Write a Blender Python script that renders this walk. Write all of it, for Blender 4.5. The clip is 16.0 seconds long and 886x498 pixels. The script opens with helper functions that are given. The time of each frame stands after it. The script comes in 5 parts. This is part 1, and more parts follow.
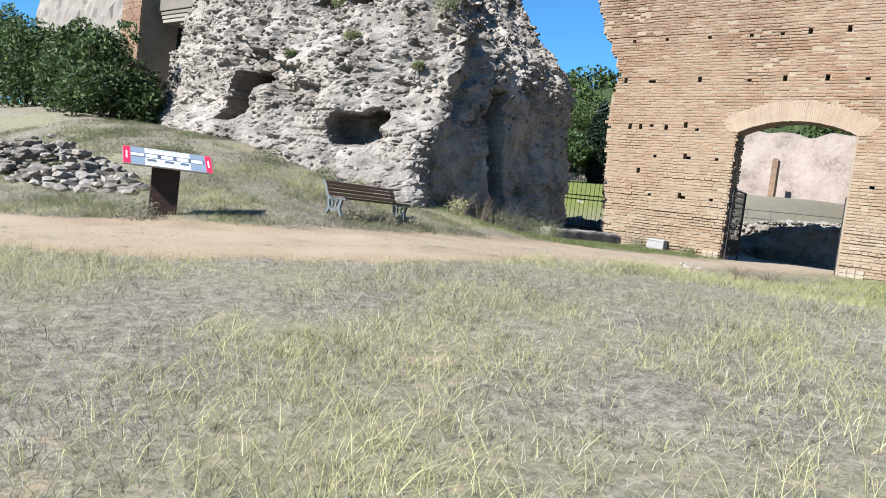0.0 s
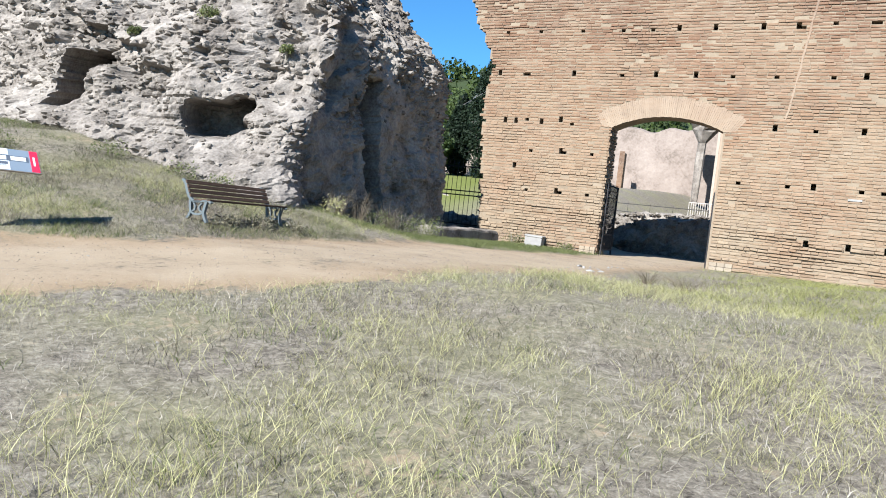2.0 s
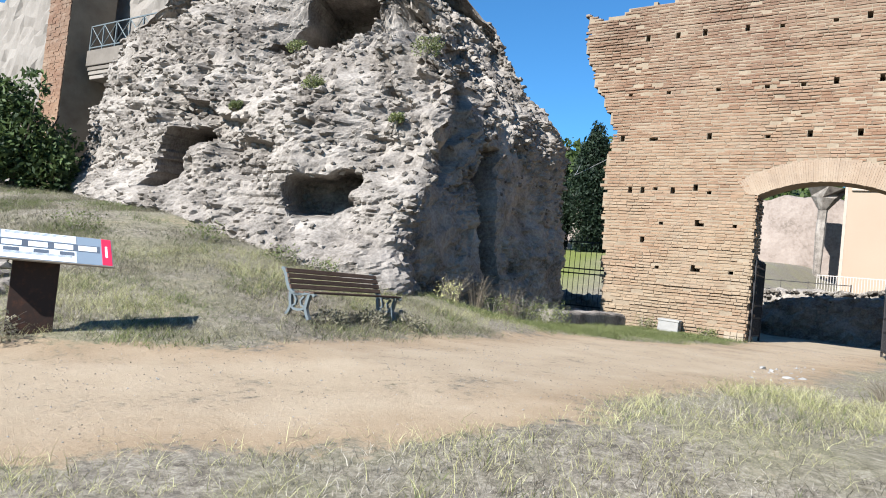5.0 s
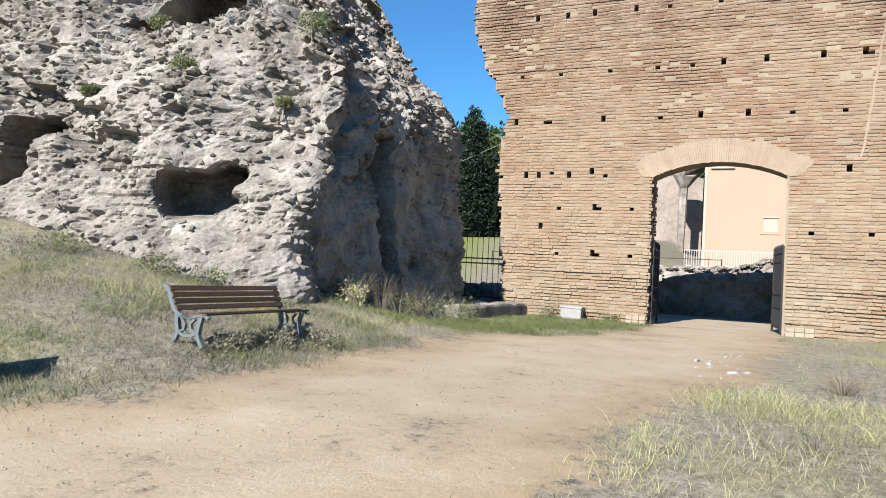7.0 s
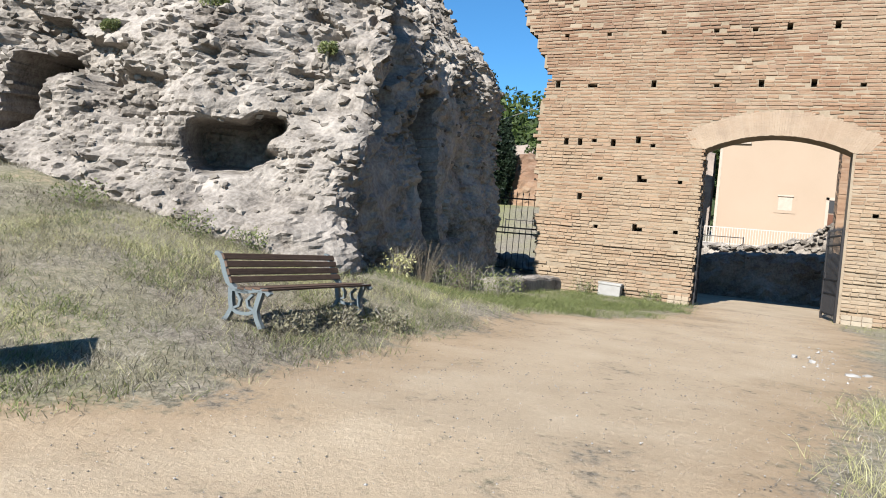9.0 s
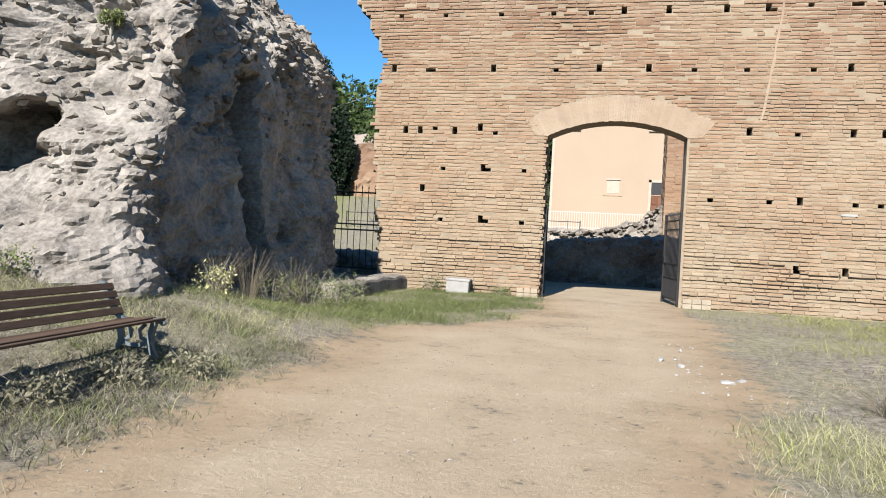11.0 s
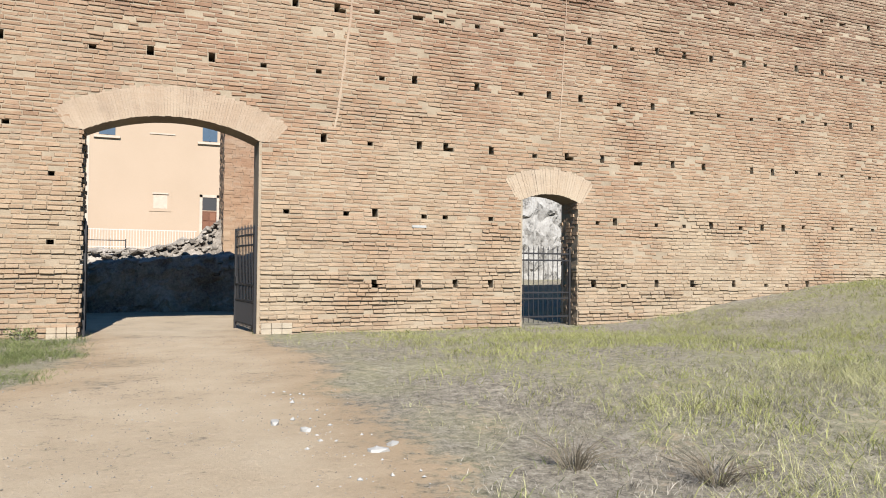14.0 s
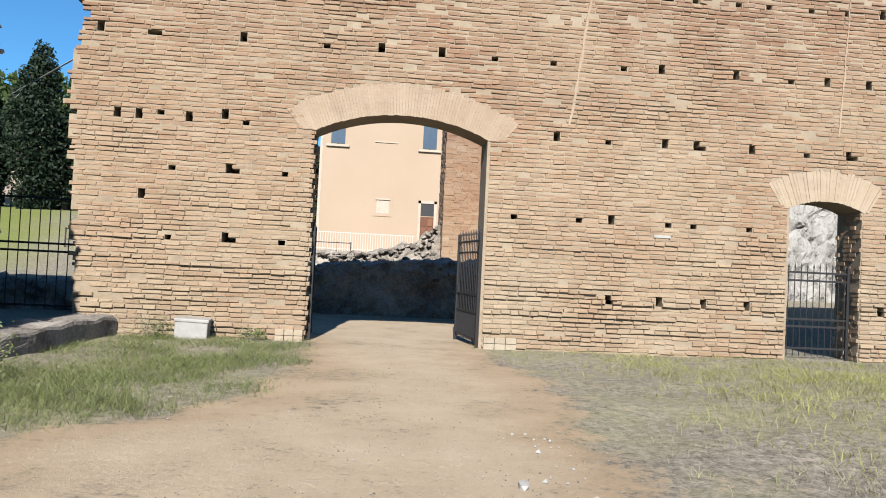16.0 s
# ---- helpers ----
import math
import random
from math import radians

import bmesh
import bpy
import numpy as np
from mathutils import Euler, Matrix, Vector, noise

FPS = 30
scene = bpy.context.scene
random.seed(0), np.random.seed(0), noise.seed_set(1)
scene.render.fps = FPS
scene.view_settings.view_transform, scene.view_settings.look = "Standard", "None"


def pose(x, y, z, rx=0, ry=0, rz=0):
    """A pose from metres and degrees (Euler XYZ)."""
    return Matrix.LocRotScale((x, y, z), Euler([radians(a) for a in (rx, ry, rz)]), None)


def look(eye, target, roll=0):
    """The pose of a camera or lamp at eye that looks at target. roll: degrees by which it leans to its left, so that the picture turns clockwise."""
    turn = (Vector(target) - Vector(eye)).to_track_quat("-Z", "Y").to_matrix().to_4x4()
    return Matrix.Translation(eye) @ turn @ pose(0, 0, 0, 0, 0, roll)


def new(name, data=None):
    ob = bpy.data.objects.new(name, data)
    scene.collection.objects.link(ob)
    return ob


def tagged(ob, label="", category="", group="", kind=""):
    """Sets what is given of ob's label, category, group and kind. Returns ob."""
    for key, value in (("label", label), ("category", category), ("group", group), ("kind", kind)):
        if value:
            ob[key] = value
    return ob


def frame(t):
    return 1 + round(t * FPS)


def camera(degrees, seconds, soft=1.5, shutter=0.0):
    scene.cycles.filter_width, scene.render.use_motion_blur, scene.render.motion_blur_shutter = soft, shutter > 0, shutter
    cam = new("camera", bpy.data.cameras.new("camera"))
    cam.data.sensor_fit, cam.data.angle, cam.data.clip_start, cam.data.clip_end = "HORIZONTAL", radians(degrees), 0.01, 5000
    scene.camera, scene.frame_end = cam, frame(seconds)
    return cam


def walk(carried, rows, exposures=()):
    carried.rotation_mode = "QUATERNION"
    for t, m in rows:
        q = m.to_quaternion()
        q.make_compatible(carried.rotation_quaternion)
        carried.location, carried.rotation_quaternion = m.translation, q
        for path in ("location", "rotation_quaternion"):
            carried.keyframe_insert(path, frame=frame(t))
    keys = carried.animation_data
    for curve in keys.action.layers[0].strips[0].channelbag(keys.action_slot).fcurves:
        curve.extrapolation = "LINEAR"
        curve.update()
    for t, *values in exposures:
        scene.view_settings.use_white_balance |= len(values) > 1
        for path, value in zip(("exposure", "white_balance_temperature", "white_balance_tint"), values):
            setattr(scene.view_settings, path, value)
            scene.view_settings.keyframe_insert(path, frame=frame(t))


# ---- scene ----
cam = camera(63.1, 16.0, soft=1.0)
PATH = [
    (0, (6.618, 1.210, 0.658), (5.360, 2.761, 0.537), 7),
    (0.5, (6.258, 1.429, 0.742), (5.023, 3.002, 0.704), 7.1),
    (1, (5.869, 1.693, 0.800), (4.702, 3.316, 0.829), 7.2),
    (1.5, (5.585, 1.967, 0.814), (4.662, 3.740, 0.863), 6.4),
    (2, (5.227, 2.099, 0.798), (4.298, 3.867, 0.698), 6.5),
    (2.5, (4.871, 2.396, 0.783), (3.622, 3.950, 0.625), 5.7),
    (3, (4.428, 2.734, 0.836), (3.188, 4.303, 0.818), 5.9),
    (3.5, (4.133, 3.111, 0.909), (2.978, 4.744, 0.933), 6.1),
    (4, (3.946, 3.368, 0.970), (2.805, 5.010, 1.034), 7),
    (4.2, (3.814, 3.439, 0.954), (2.669, 5.077, 1.025), 6.9),
    (6.3, (2.529, 4.429, 1.122), (1.373, 6.061, 1.191), 4.4),
    (6.5, (2.375, 4.501, 1.153), (1.250, 6.153, 1.222), 4.2),
    (7, (2.085, 4.642, 1.184), (1.219, 6.444, 1.248), 3.1),
    (7.5, (1.629, 4.768, 1.162), (0.736, 6.556, 1.227), 3),
    (8, (1.264, 4.905, 1.161), (0.330, 6.674, 1.208), 4.5),
    (8.5, (0.854, 5.065, 1.182), (-0.081, 6.833, 1.133), 5.7),
    (9, (0.564, 5.352, 1.218), (-0.284, 7.163, 1.185), 5.4),
    (9.5, (0.274, 5.652, 1.225), (-0.315, 7.563, 1.195), 4.3),
    (9.7, (0.161, 5.777, 1.244), (-0.392, 7.699, 1.209), 3.9),
    (11.8, (0.030, 7.625, 1.503), (-0.161, 9.616, 1.497), 2.2),
    (12, (-0.023, 7.787, 1.487), (-0.112, 9.785, 1.488), 1.9),
    (12.5, (-0.117, 8.211, 1.487), (-0.025, 10.209, 1.473), 1),
    (12.8, (-0.155, 8.518, 1.486), (0.205, 10.485, 1.480), 1),
    (13, (-0.113, 8.746, 1.495), (0.461, 10.662, 1.499), 1.2),
    (13.1, (-0.094, 8.858, 1.491), (0.587, 10.738, 1.518), 1.7),
    (13.5, (-0.116, 9.309, 1.465), (0.887, 11.039, 1.497), 0.7),
    (14, (-0.242, 9.664, 1.478), (0.506, 11.518, 1.532), 0.5),
    (14.5, (-0.358, 9.985, 1.522), (-0.057, 11.961, 1.582), 1.4),
    (15, (-0.390, 10.433, 1.518), (-0.137, 12.417, 1.560), 1.5),
    (15.5, (-0.409, 10.895, 1.522), (-0.242, 12.887, 1.577), 1.1),
    (16, (-0.316, 11.372, 1.539), (-0.123, 13.362, 1.600), 2.8),
]
walk(cam, [(t, look(eye, target, roll)) for t, eye, target, roll in PATH],
     exposures=[(0, 1.49, 6200, 10), (4.2, 1.50, 6250, 10), (9, 1.43, 6550, 10), (12, 1.41, 6600, 10), (16, 1.34, 6600, 10)])

# ---- world, sun, exposure ----
SUN_TRAVEL = Vector((0.11, 1.0, -0.69)).normalized()
world = bpy.data.worlds.new("sky")
scene.world = world
world.use_nodes = True
wn = world.node_tree.nodes
sky = wn.new("ShaderNodeTexSky")
sky.sky_type = "NISHITA"
sky.sun_disc = False
sky.sun_elevation = math.asin(-SUN_TRAVEL.z)
sky.sun_rotation = math.atan2(-SUN_TRAVEL.x, -SUN_TRAVEL.y)
sky.air_density, sky.dust_density, sky.ozone_density = 1.0, 0.0, 2.5
tint = wn.new("ShaderNodeMix")
tint.data_type, tint.blend_type = "RGBA", "MULTIPLY"
tint.inputs[0].default_value = 1.0
tint.inputs[7].default_value = (0.60, 1.24, 1.66, 1)
world.node_tree.links.new(sky.outputs[0], tint.inputs[6])
world.node_tree.links.new(tint.outputs[2], wn["Background"].inputs[0])
wn["Background"].inputs[1].default_value = 0.037
sun_data = bpy.data.lights.new("sun", "SUN")
sun_data.energy, sun_data.angle, sun_data.color = 5.0, radians(0.55), (1.0, 0.975, 0.925)
sun = new("sun", sun_data)
sun.matrix_world = look((0, 0, 40), Vector((0, 0, 40)) + SUN_TRAVEL)


# ---- materials ----
def mat(name, rough=0.9, metal=0.0):
    m = bpy.data.materials.new(name)
    m.use_nodes = True
    b = m.node_tree.nodes["Principled BSDF"]
    b.inputs["Roughness"].default_value, b.inputs["Metallic"].default_value = rough, metal
    b.inputs["Specular IOR Level"].default_value = 0.25
    return m, m.node_tree, b


def link(nt, a, b):
    nt.links.new(a, b)


def coords(nt, scale=(1, 1, 1)):
    g = nt.nodes.new("ShaderNodeNewGeometry")
    mp = nt.nodes.new("ShaderNodeMapping")
    mp.inputs["Scale"].default_value = scale
    link(nt, g.outputs["Position"], mp.inputs["Vector"])
    return mp.outputs[0]


def noise_tex(nt, scale, detail=4.0, rough=0.6, vec=None):
    n = nt.nodes.new("ShaderNodeTexNoise")
    n.inputs["Scale"].default_value, n.inputs["Detail"].default_value, n.inputs["Roughness"].default_value = scale, detail, rough
    link(nt, vec if vec else coords(nt), n.inputs["Vector"])
    return n.outputs["Fac"]


def ramp(nt, fac, stops):
    r = nt.nodes.new("ShaderNodeValToRGB")
    el = r.color_ramp.elements
    while len(el) < len(stops):
        el.new(0.5)
    for e, (p, c) in zip(el, stops):
        e.position, e.color = p, (*c, 1)
    link(nt, fac, r.inputs[0])
    return r.outputs[0]


def mix(nt, fac, a, b, mode="MIX"):
    n = nt.nodes.new("ShaderNodeMix")
    n.data_type, n.blend_type = "RGBA", mode
    for sock, v in ((n.inputs[0], fac), (n.inputs[6], a), (n.inputs[7], b)):
        if hasattr(v, "is_output"):
            link(nt, v, sock)
        elif isinstance(v, tuple):
            sock.default_value = (*v, 1)
        else:
            sock.default_value = v
    return n.outputs[2]


def calc(nt, op, a, b=0.0, clamp=False):
    n = nt.nodes.new("ShaderNodeMath")
    n.operation, n.use_clamp = op, clamp
    for sock, v in zip(n.inputs, (a, b)):
        if hasattr(v, "is_output"):
            link(nt, v, sock)
        else:
            sock.default_value = v
    return n.outputs[0]


def bump(nt, bsdf, height, strength=0.5, dist=0.02):
    n = nt.nodes.new("ShaderNodeBump")
    n.inputs["Strength"].default_value, n.inputs["Distance"].default_value = strength, dist
    link(nt, height, n.inputs["Height"])
    link(nt, n.outputs[0], bsdf.inputs["Normal"])


def piece_random(nt):
    """One value for each piece, joined or single."""
    g = nt.nodes.new("ShaderNodeNewGeometry")
    o = nt.nodes.new("ShaderNodeObjectInfo")
    return calc(nt, "FRACT", calc(nt, "ADD", g.outputs["Random Per Island"], o.outputs["Random"]))


def earthy(name, stops, scale=3.0, fine=40.0, rough=0.95, bump_d=0.02, pieces=0.0, stain=(0.5, 0.5, 0.5), stain_amount=0.35):
    """Stone, plaster, earth: two scales of noise, a stain and a fine relief."""
    m, nt, b = mat(name, rough)
    big, small = noise_tex(nt, scale, 5), noise_tex(nt, fine, 3, 0.7)
    f = calc(nt, "ADD", calc(nt, "MULTIPLY", big, 0.6), calc(nt, "MULTIPLY", small, 0.4))
    if pieces:
        f = calc(nt, "ADD", calc(nt, "MULTIPLY", f, 1 - pieces), calc(nt, "MULTIPLY", piece_random(nt), pieces))
    c = ramp(nt, f, stops)
    st = ramp(nt, noise_tex(nt, scale * 0.35, 6, 0.7), [(0.45, (0, 0, 0)), (0.7, (1, 1, 1))])
    c = mix(nt, calc(nt, "MULTIPLY", st, stain_amount), c, stain, "MULTIPLY")
    link(nt, c, b.inputs["Base Color"])
    bump(nt, b, f, 0.7, bump_d)
    return m


def brick_material(name, stops, height_tint):
    m, nt, b = mat(name, 0.92)
    r = piece_random(nt)
    big = noise_tex(nt, 0.35, 5, 0.65)
    small = noise_tex(nt, 38, 4, 0.7)
    f = calc(nt, "ADD", calc(nt, "MULTIPLY", r, 0.22), calc(nt, "MULTIPLY", small, 0.78))
    c = ramp(nt, f, stops)
    patch = ramp(nt, big, [(0.38, (1, 1, 1)), (0.62, height_tint)])
    c = mix(nt, 0.85, c, patch, "MULTIPLY")
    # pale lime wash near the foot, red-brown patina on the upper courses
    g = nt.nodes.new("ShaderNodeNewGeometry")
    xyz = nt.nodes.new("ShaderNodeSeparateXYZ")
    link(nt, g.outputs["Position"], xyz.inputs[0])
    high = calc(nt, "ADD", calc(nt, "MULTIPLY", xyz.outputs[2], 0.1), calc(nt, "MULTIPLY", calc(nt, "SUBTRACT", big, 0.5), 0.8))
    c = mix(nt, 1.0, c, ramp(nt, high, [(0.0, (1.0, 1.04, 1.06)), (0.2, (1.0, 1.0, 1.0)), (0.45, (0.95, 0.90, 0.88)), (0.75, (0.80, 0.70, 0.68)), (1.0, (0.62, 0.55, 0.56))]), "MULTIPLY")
    dirt = ramp(nt, noise_tex(nt, 1.6, 6, 0.75), [(0.5, (0, 0, 0)), (0.72, (1, 1, 1))])
    c = mix(nt, calc(nt, "MULTIPLY", dirt, 0.5), c, (0.14, 0.107, 0.084))
    streak = ramp(nt, noise_tex(nt, 1.0, 5, 0.7, coords(nt, (0.8, 1, 3.2))), [(0.5, (0, 0, 0)), (0.75, (1, 1, 1))])
    c = mix(nt, calc(nt, "MULTIPLY", streak, 0.35), c, (0.292, 0.247, 0.191))
    link(nt, c, b.inputs["Base Color"])
    bump(nt, b, calc(nt, "ADD", small, noise_tex(nt, 9, 3)), 0.8, 0.012)
    return m


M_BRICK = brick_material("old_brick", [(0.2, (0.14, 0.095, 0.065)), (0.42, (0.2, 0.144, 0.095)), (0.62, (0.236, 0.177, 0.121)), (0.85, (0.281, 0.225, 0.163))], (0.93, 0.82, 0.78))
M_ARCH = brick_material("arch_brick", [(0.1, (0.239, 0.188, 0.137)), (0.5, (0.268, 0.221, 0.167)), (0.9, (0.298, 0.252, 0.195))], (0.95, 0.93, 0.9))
M_MORTAR = earthy("mortar", [(0.3, (0.158, 0.121, 0.084)), (0.7, (0.247, 0.202, 0.149))], 2.0, 30, 0.95, 0.02)
M_RUBBLE = earthy("roman_concrete", [(0.35, (0.07, 0.060, 0.052)), (0.47, (0.168, 0.149, 0.131)), (0.63, (0.288, 0.260, 0.232))], 1.1, 14, 0.97, 0.07, 0, (0.6, 0.55, 0.51), 0.45)
M_STONE = earthy("tuff_stone", [(0.15, (0.067, 0.056, 0.048)), (0.5, (0.163, 0.144, 0.123)), (0.9, (0.281, 0.253, 0.225))], 2.0, 22, 0.95, 0.02, 0.55)
M_PALE = earthy("pale_stone", [(0.2, (0.151, 0.14, 0.123)), (0.8, (0.264, 0.247, 0.219))], 3.0, 25, 0.9, 0.02, 0.3)
M_FARPALE = earthy("pitted_pale_concrete", [(0.36, (0.05, 0.048, 0.045)), (0.46, (0.19, 0.182, 0.172)), (0.7, (0.29, 0.282, 0.27))], 2.2, 9, 0.95, 0.08, 0, (0.7, 0.68, 0.65), 0.4)
M_MARBLE = earthy("weathered_marble", [(0.2, (0.186, 0.179, 0.168)), (0.8, (0.298, 0.292, 0.281))], 4.0, 40, 0.8, 0.008)


def metal_paint(name, colour, rough=0.5, metal=0.6, wear=(0.16, 0.09, 0.05)):
    m, nt, b = mat(name, rough, metal)
    n = ramp(nt, noise_tex(nt, 14, 5, 0.7), [(0.5, (0, 0, 0)), (0.75, (1, 1, 1))])
    link(nt, mix(nt, calc(nt, "MULTIPLY", n, 0.5), colour, wear), b.inputs["Base Color"])
    bump(nt, b, noise_tex(nt, 60, 3), 0.3, 0.003)
    return m


M_IRON = metal_paint("black_iron", (0.025, 0.025, 0.027), 0.55, 0.5, (0.05, 0.035, 0.03))
M_CAST = metal_paint("grey_cast_iron", (0.112, 0.132, 0.14), 0.55, 0.3, (0.067, 0.073, 0.073))
M_RUST = metal_paint("dark_rusted_steel", (0.035, 0.022, 0.018), 0.7, 0.3, (0.11, 0.045, 0.025))
M_ALU = metal_paint("pale_metal_edge", (0.253, 0.225, 0.191), 0.5, 0.4, (0.168, 0.123, 0.09))


def wood_material(name, dark, light):
    m, nt, b = mat(name, 0.75)
    f = noise_tex(nt, 5, 6, 0.7, coords(nt, (14, 1.2, 14)))
    c = ramp(nt, calc(nt, "ADD", calc(nt, "MULTIPLY", f, 0.75), calc(nt, "MULTIPLY", piece_random(nt), 0.25)), [(0.3, dark), (0.75, light)])
    link(nt, c, b.inputs["Base Color"])
    bump(nt, b, f, 0.5, 0.004)
    return m


M_SLAT = wood_material("weathered_brown_slats", (0.032, 0.02, 0.014), (0.115, 0.072, 0.05))
M_DOORWOOD = wood_material("brown_door_wood", (0.065, 0.025, 0.014), (0.158, 0.072, 0.04))


def plain(name, colour, rough=0.7, vary=0.12, metal=0.0):
    m, nt, b = mat(name, rough, metal)
    c = ramp(nt, noise_tex(nt, 2.5, 5, 0.7), [(0.3, tuple(v * (1 - vary) for v in colour)), (0.7, tuple(min(1, v * (1 + vary)) for v in colour))])
    link(nt, c, b.inputs["Base Color"])
    return m


M_STUCCO = earthy("ochre_stucco", [(0.3, (0.247, 0.188, 0.137)), (0.7, (0.27, 0.207, 0.154))], 0.25, 9, 0.9, 0.005, 0, (0.9, 0.86, 0.82), 0.3)
M_TRIM = plain("pale_trim", (0.292, 0.242, 0.197), 0.8)
M_SHUTTER = plain("blue_grey_glass", (0.022, 0.045, 0.075), 0.4)
M_WHITE = plain("white_print", (0.50, 0.53, 0.57), 0.45, 0.03)
M_RED = plain("red_print", (0.55, 0.02, 0.055), 0.45, 0.05)
M_GREYBLUE = plain("grey_blue_print", (0.151, 0.191, 0.236), 0.45, 0.05)
M_DARKPRINT = plain("dark_print", (0.07, 0.085, 0.11), 0.5, 0.2)


def leaf_material(name, dark, light):
    m, nt, b = mat(name, 0.65)
    f = calc(nt, "ADD", calc(nt, "MULTIPLY", piece_random(nt), 0.6), calc(nt, "MULTIPLY", noise_tex(nt, 0.9, 4), 0.4))
    link(nt, ramp(nt, f, [(0.2, dark), (0.8, light)]), b.inputs["Base Color"])
    b.inputs["Transmission Weight"].default_value = 0.0
    tr = nt.nodes.new("ShaderNodeBsdfTranslucent")
    tr.inputs[0].default_value = (*light, 1)
    ms = nt.nodes.new("ShaderNodeMixShader")
    ms.inputs[0].default_value = 0.25
    link(nt, b.outputs[0], ms.inputs[1]), link(nt, tr.outputs[0], ms.inputs[2])
    link(nt, ms.outputs[0], nt.nodes["Material Output"].inputs[0])
    return m


M_LAUREL = leaf_material("laurel_leaves", (0.010, 0.022, 0.009), (0.075, 0.11, 0.035))
M_CYPRESS = leaf_material("cypress_leaves", (0.005, 0.012, 0.007), (0.02, 0.035, 0.017))
M_TREE = leaf_material("tree_leaves", (0.014, 0.028, 0.007), (0.067, 0.095, 0.025))
M_WEED = leaf_material("green_weeds", (0.045, 0.060, 0.022), (0.175, 0.195, 0.075))
M_DRY = leaf_material("dry_grass", (0.17, 0.161, 0.067), (0.46, 0.443, 0.235))
M_TWIG = leaf_material("dry_grey_stalks", (0.12, 0.105, 0.085), (0.40, 0.365, 0.31))
M_STRAW = leaf_material("olive_straw", (0.075, 0.07, 0.045), (0.25, 0.232, 0.16))
M_BRUSH = leaf_material("brown_brush", (0.107, 0.087, 0.062), (0.207, 0.174, 0.129))
M_BARK = earthy("bark", [(0.3, (0.034, 0.025, 0.02)), (0.7, (0.095, 0.073, 0.056))], 4, 30, 0.95, 0.02)


# ---- building helpers ----
def S(v):
    v = np.clip(v, 0, 1)
    return v * v * (3 - 2 * v)


def mesh_of(name, verts, faces, material, smooth=False):
    me = bpy.data.meshes.new(name)
    v = np.asarray(verts, dtype=np.float32).reshape(-1, 3)
    f = np.asarray(faces, dtype=np.int32)
    n, k = f.shape
    me.vertices.add(len(v)), me.loops.add(n * k), me.polygons.add(n)
    me.vertices.foreach_set("co", v.ravel())
    me.loops.foreach_set("vertex_index", f.ravel())
    me.polygons.foreach_set("loop_start", np.arange(0, n * k, k, dtype=np.int32))
    me.polygons.foreach_set("use_smooth", np.full(n, smooth))
    me.update(calc_edges=True)
    me.materials.append(material)
    return me


def bm_mesh(name, bm, material, smooth=False):
    me = bpy.data.meshes.new(name)
    bmesh.ops.recalc_face_normals(bm, faces=bm.faces)
    for f in bm.faces:
        f.smooth = smooth
    bm.to_mesh(me)
    bm.free()
    me.materials.append(material)
    return me


def part(name, bm, material, parent=None, label="", smooth=False):
    me = bm if isinstance(bm, bpy.types.Mesh) else bm_mesh(name, bm, material, smooth)
    ob = new(name, me)
    ob.parent = parent
    return tagged(ob, label) if label else ob


def thing(name, place, label, category, group="", kind=""):
    ob = new(name)
    ob.matrix_world = place
    return tagged(ob, label, category, group, kind)


def box(bm, x0, x1, y0, y1, z0, z1, bevel=0.0, m=None):
    v = bmesh.ops.create_cube(bm, size=1.0)["verts"]
    bmesh.ops.transform(bm, verts=v, matrix=Matrix.Translation(((x0 + x1) / 2, (y0 + y1) / 2, (z0 + z1) / 2)) @ Matrix.Diagonal((x1 - x0, y1 - y0, z1 - z0, 1)))
    if bevel:
        e = list({e for q in v for e in q.link_edges})
        r = bmesh.ops.bevel(bm, geom=e, offset=bevel, segments=2, affect="EDGES", profile=0.5)
        v = list({q for f in r["faces"] for q in f.verts} | {q for q in v if q.is_valid})
    if m:
        bmesh.ops.transform(bm, verts=v, matrix=m)
    return bm


def boxed(*a, **k):
    return box(bmesh.new(), *a, **k)


def tube(bm, pts, r, sides=8, r_end=None):
    """A round bar along points."""
    r_end = r if r_end is None else r_end
    rings = []
    pts = [Vector(p) for p in pts]
    for i, p in enumerate(pts):
        d = (pts[min(i + 1, len(pts) - 1)] - pts[max(i - 1, 0)]).normalized()
        a = d.orthogonal().normalized() if abs(d.z) < 0.99 else Vector((1, 0, 0))
        a = (a - d * a.dot(d)).normalized()
        b = d.cross(a)
        rr = r + (r_end - r) * i / max(1, len(pts) - 1)
        rings.append([bm.verts.new(p + (a * math.cos(q) + b * math.sin(q)) * rr) for q in (2 * math.pi * k / sides for k in range(sides))])
    for A, B in zip(rings, rings[1:]):
        for k in range(sides):
            bm.faces.new((A[k], A[(k + 1) % sides], B[(k + 1) % sides], B[k]))
    bm.faces.new(rings[0]), bm.faces.new(rings[-1][::-1])
    return bm


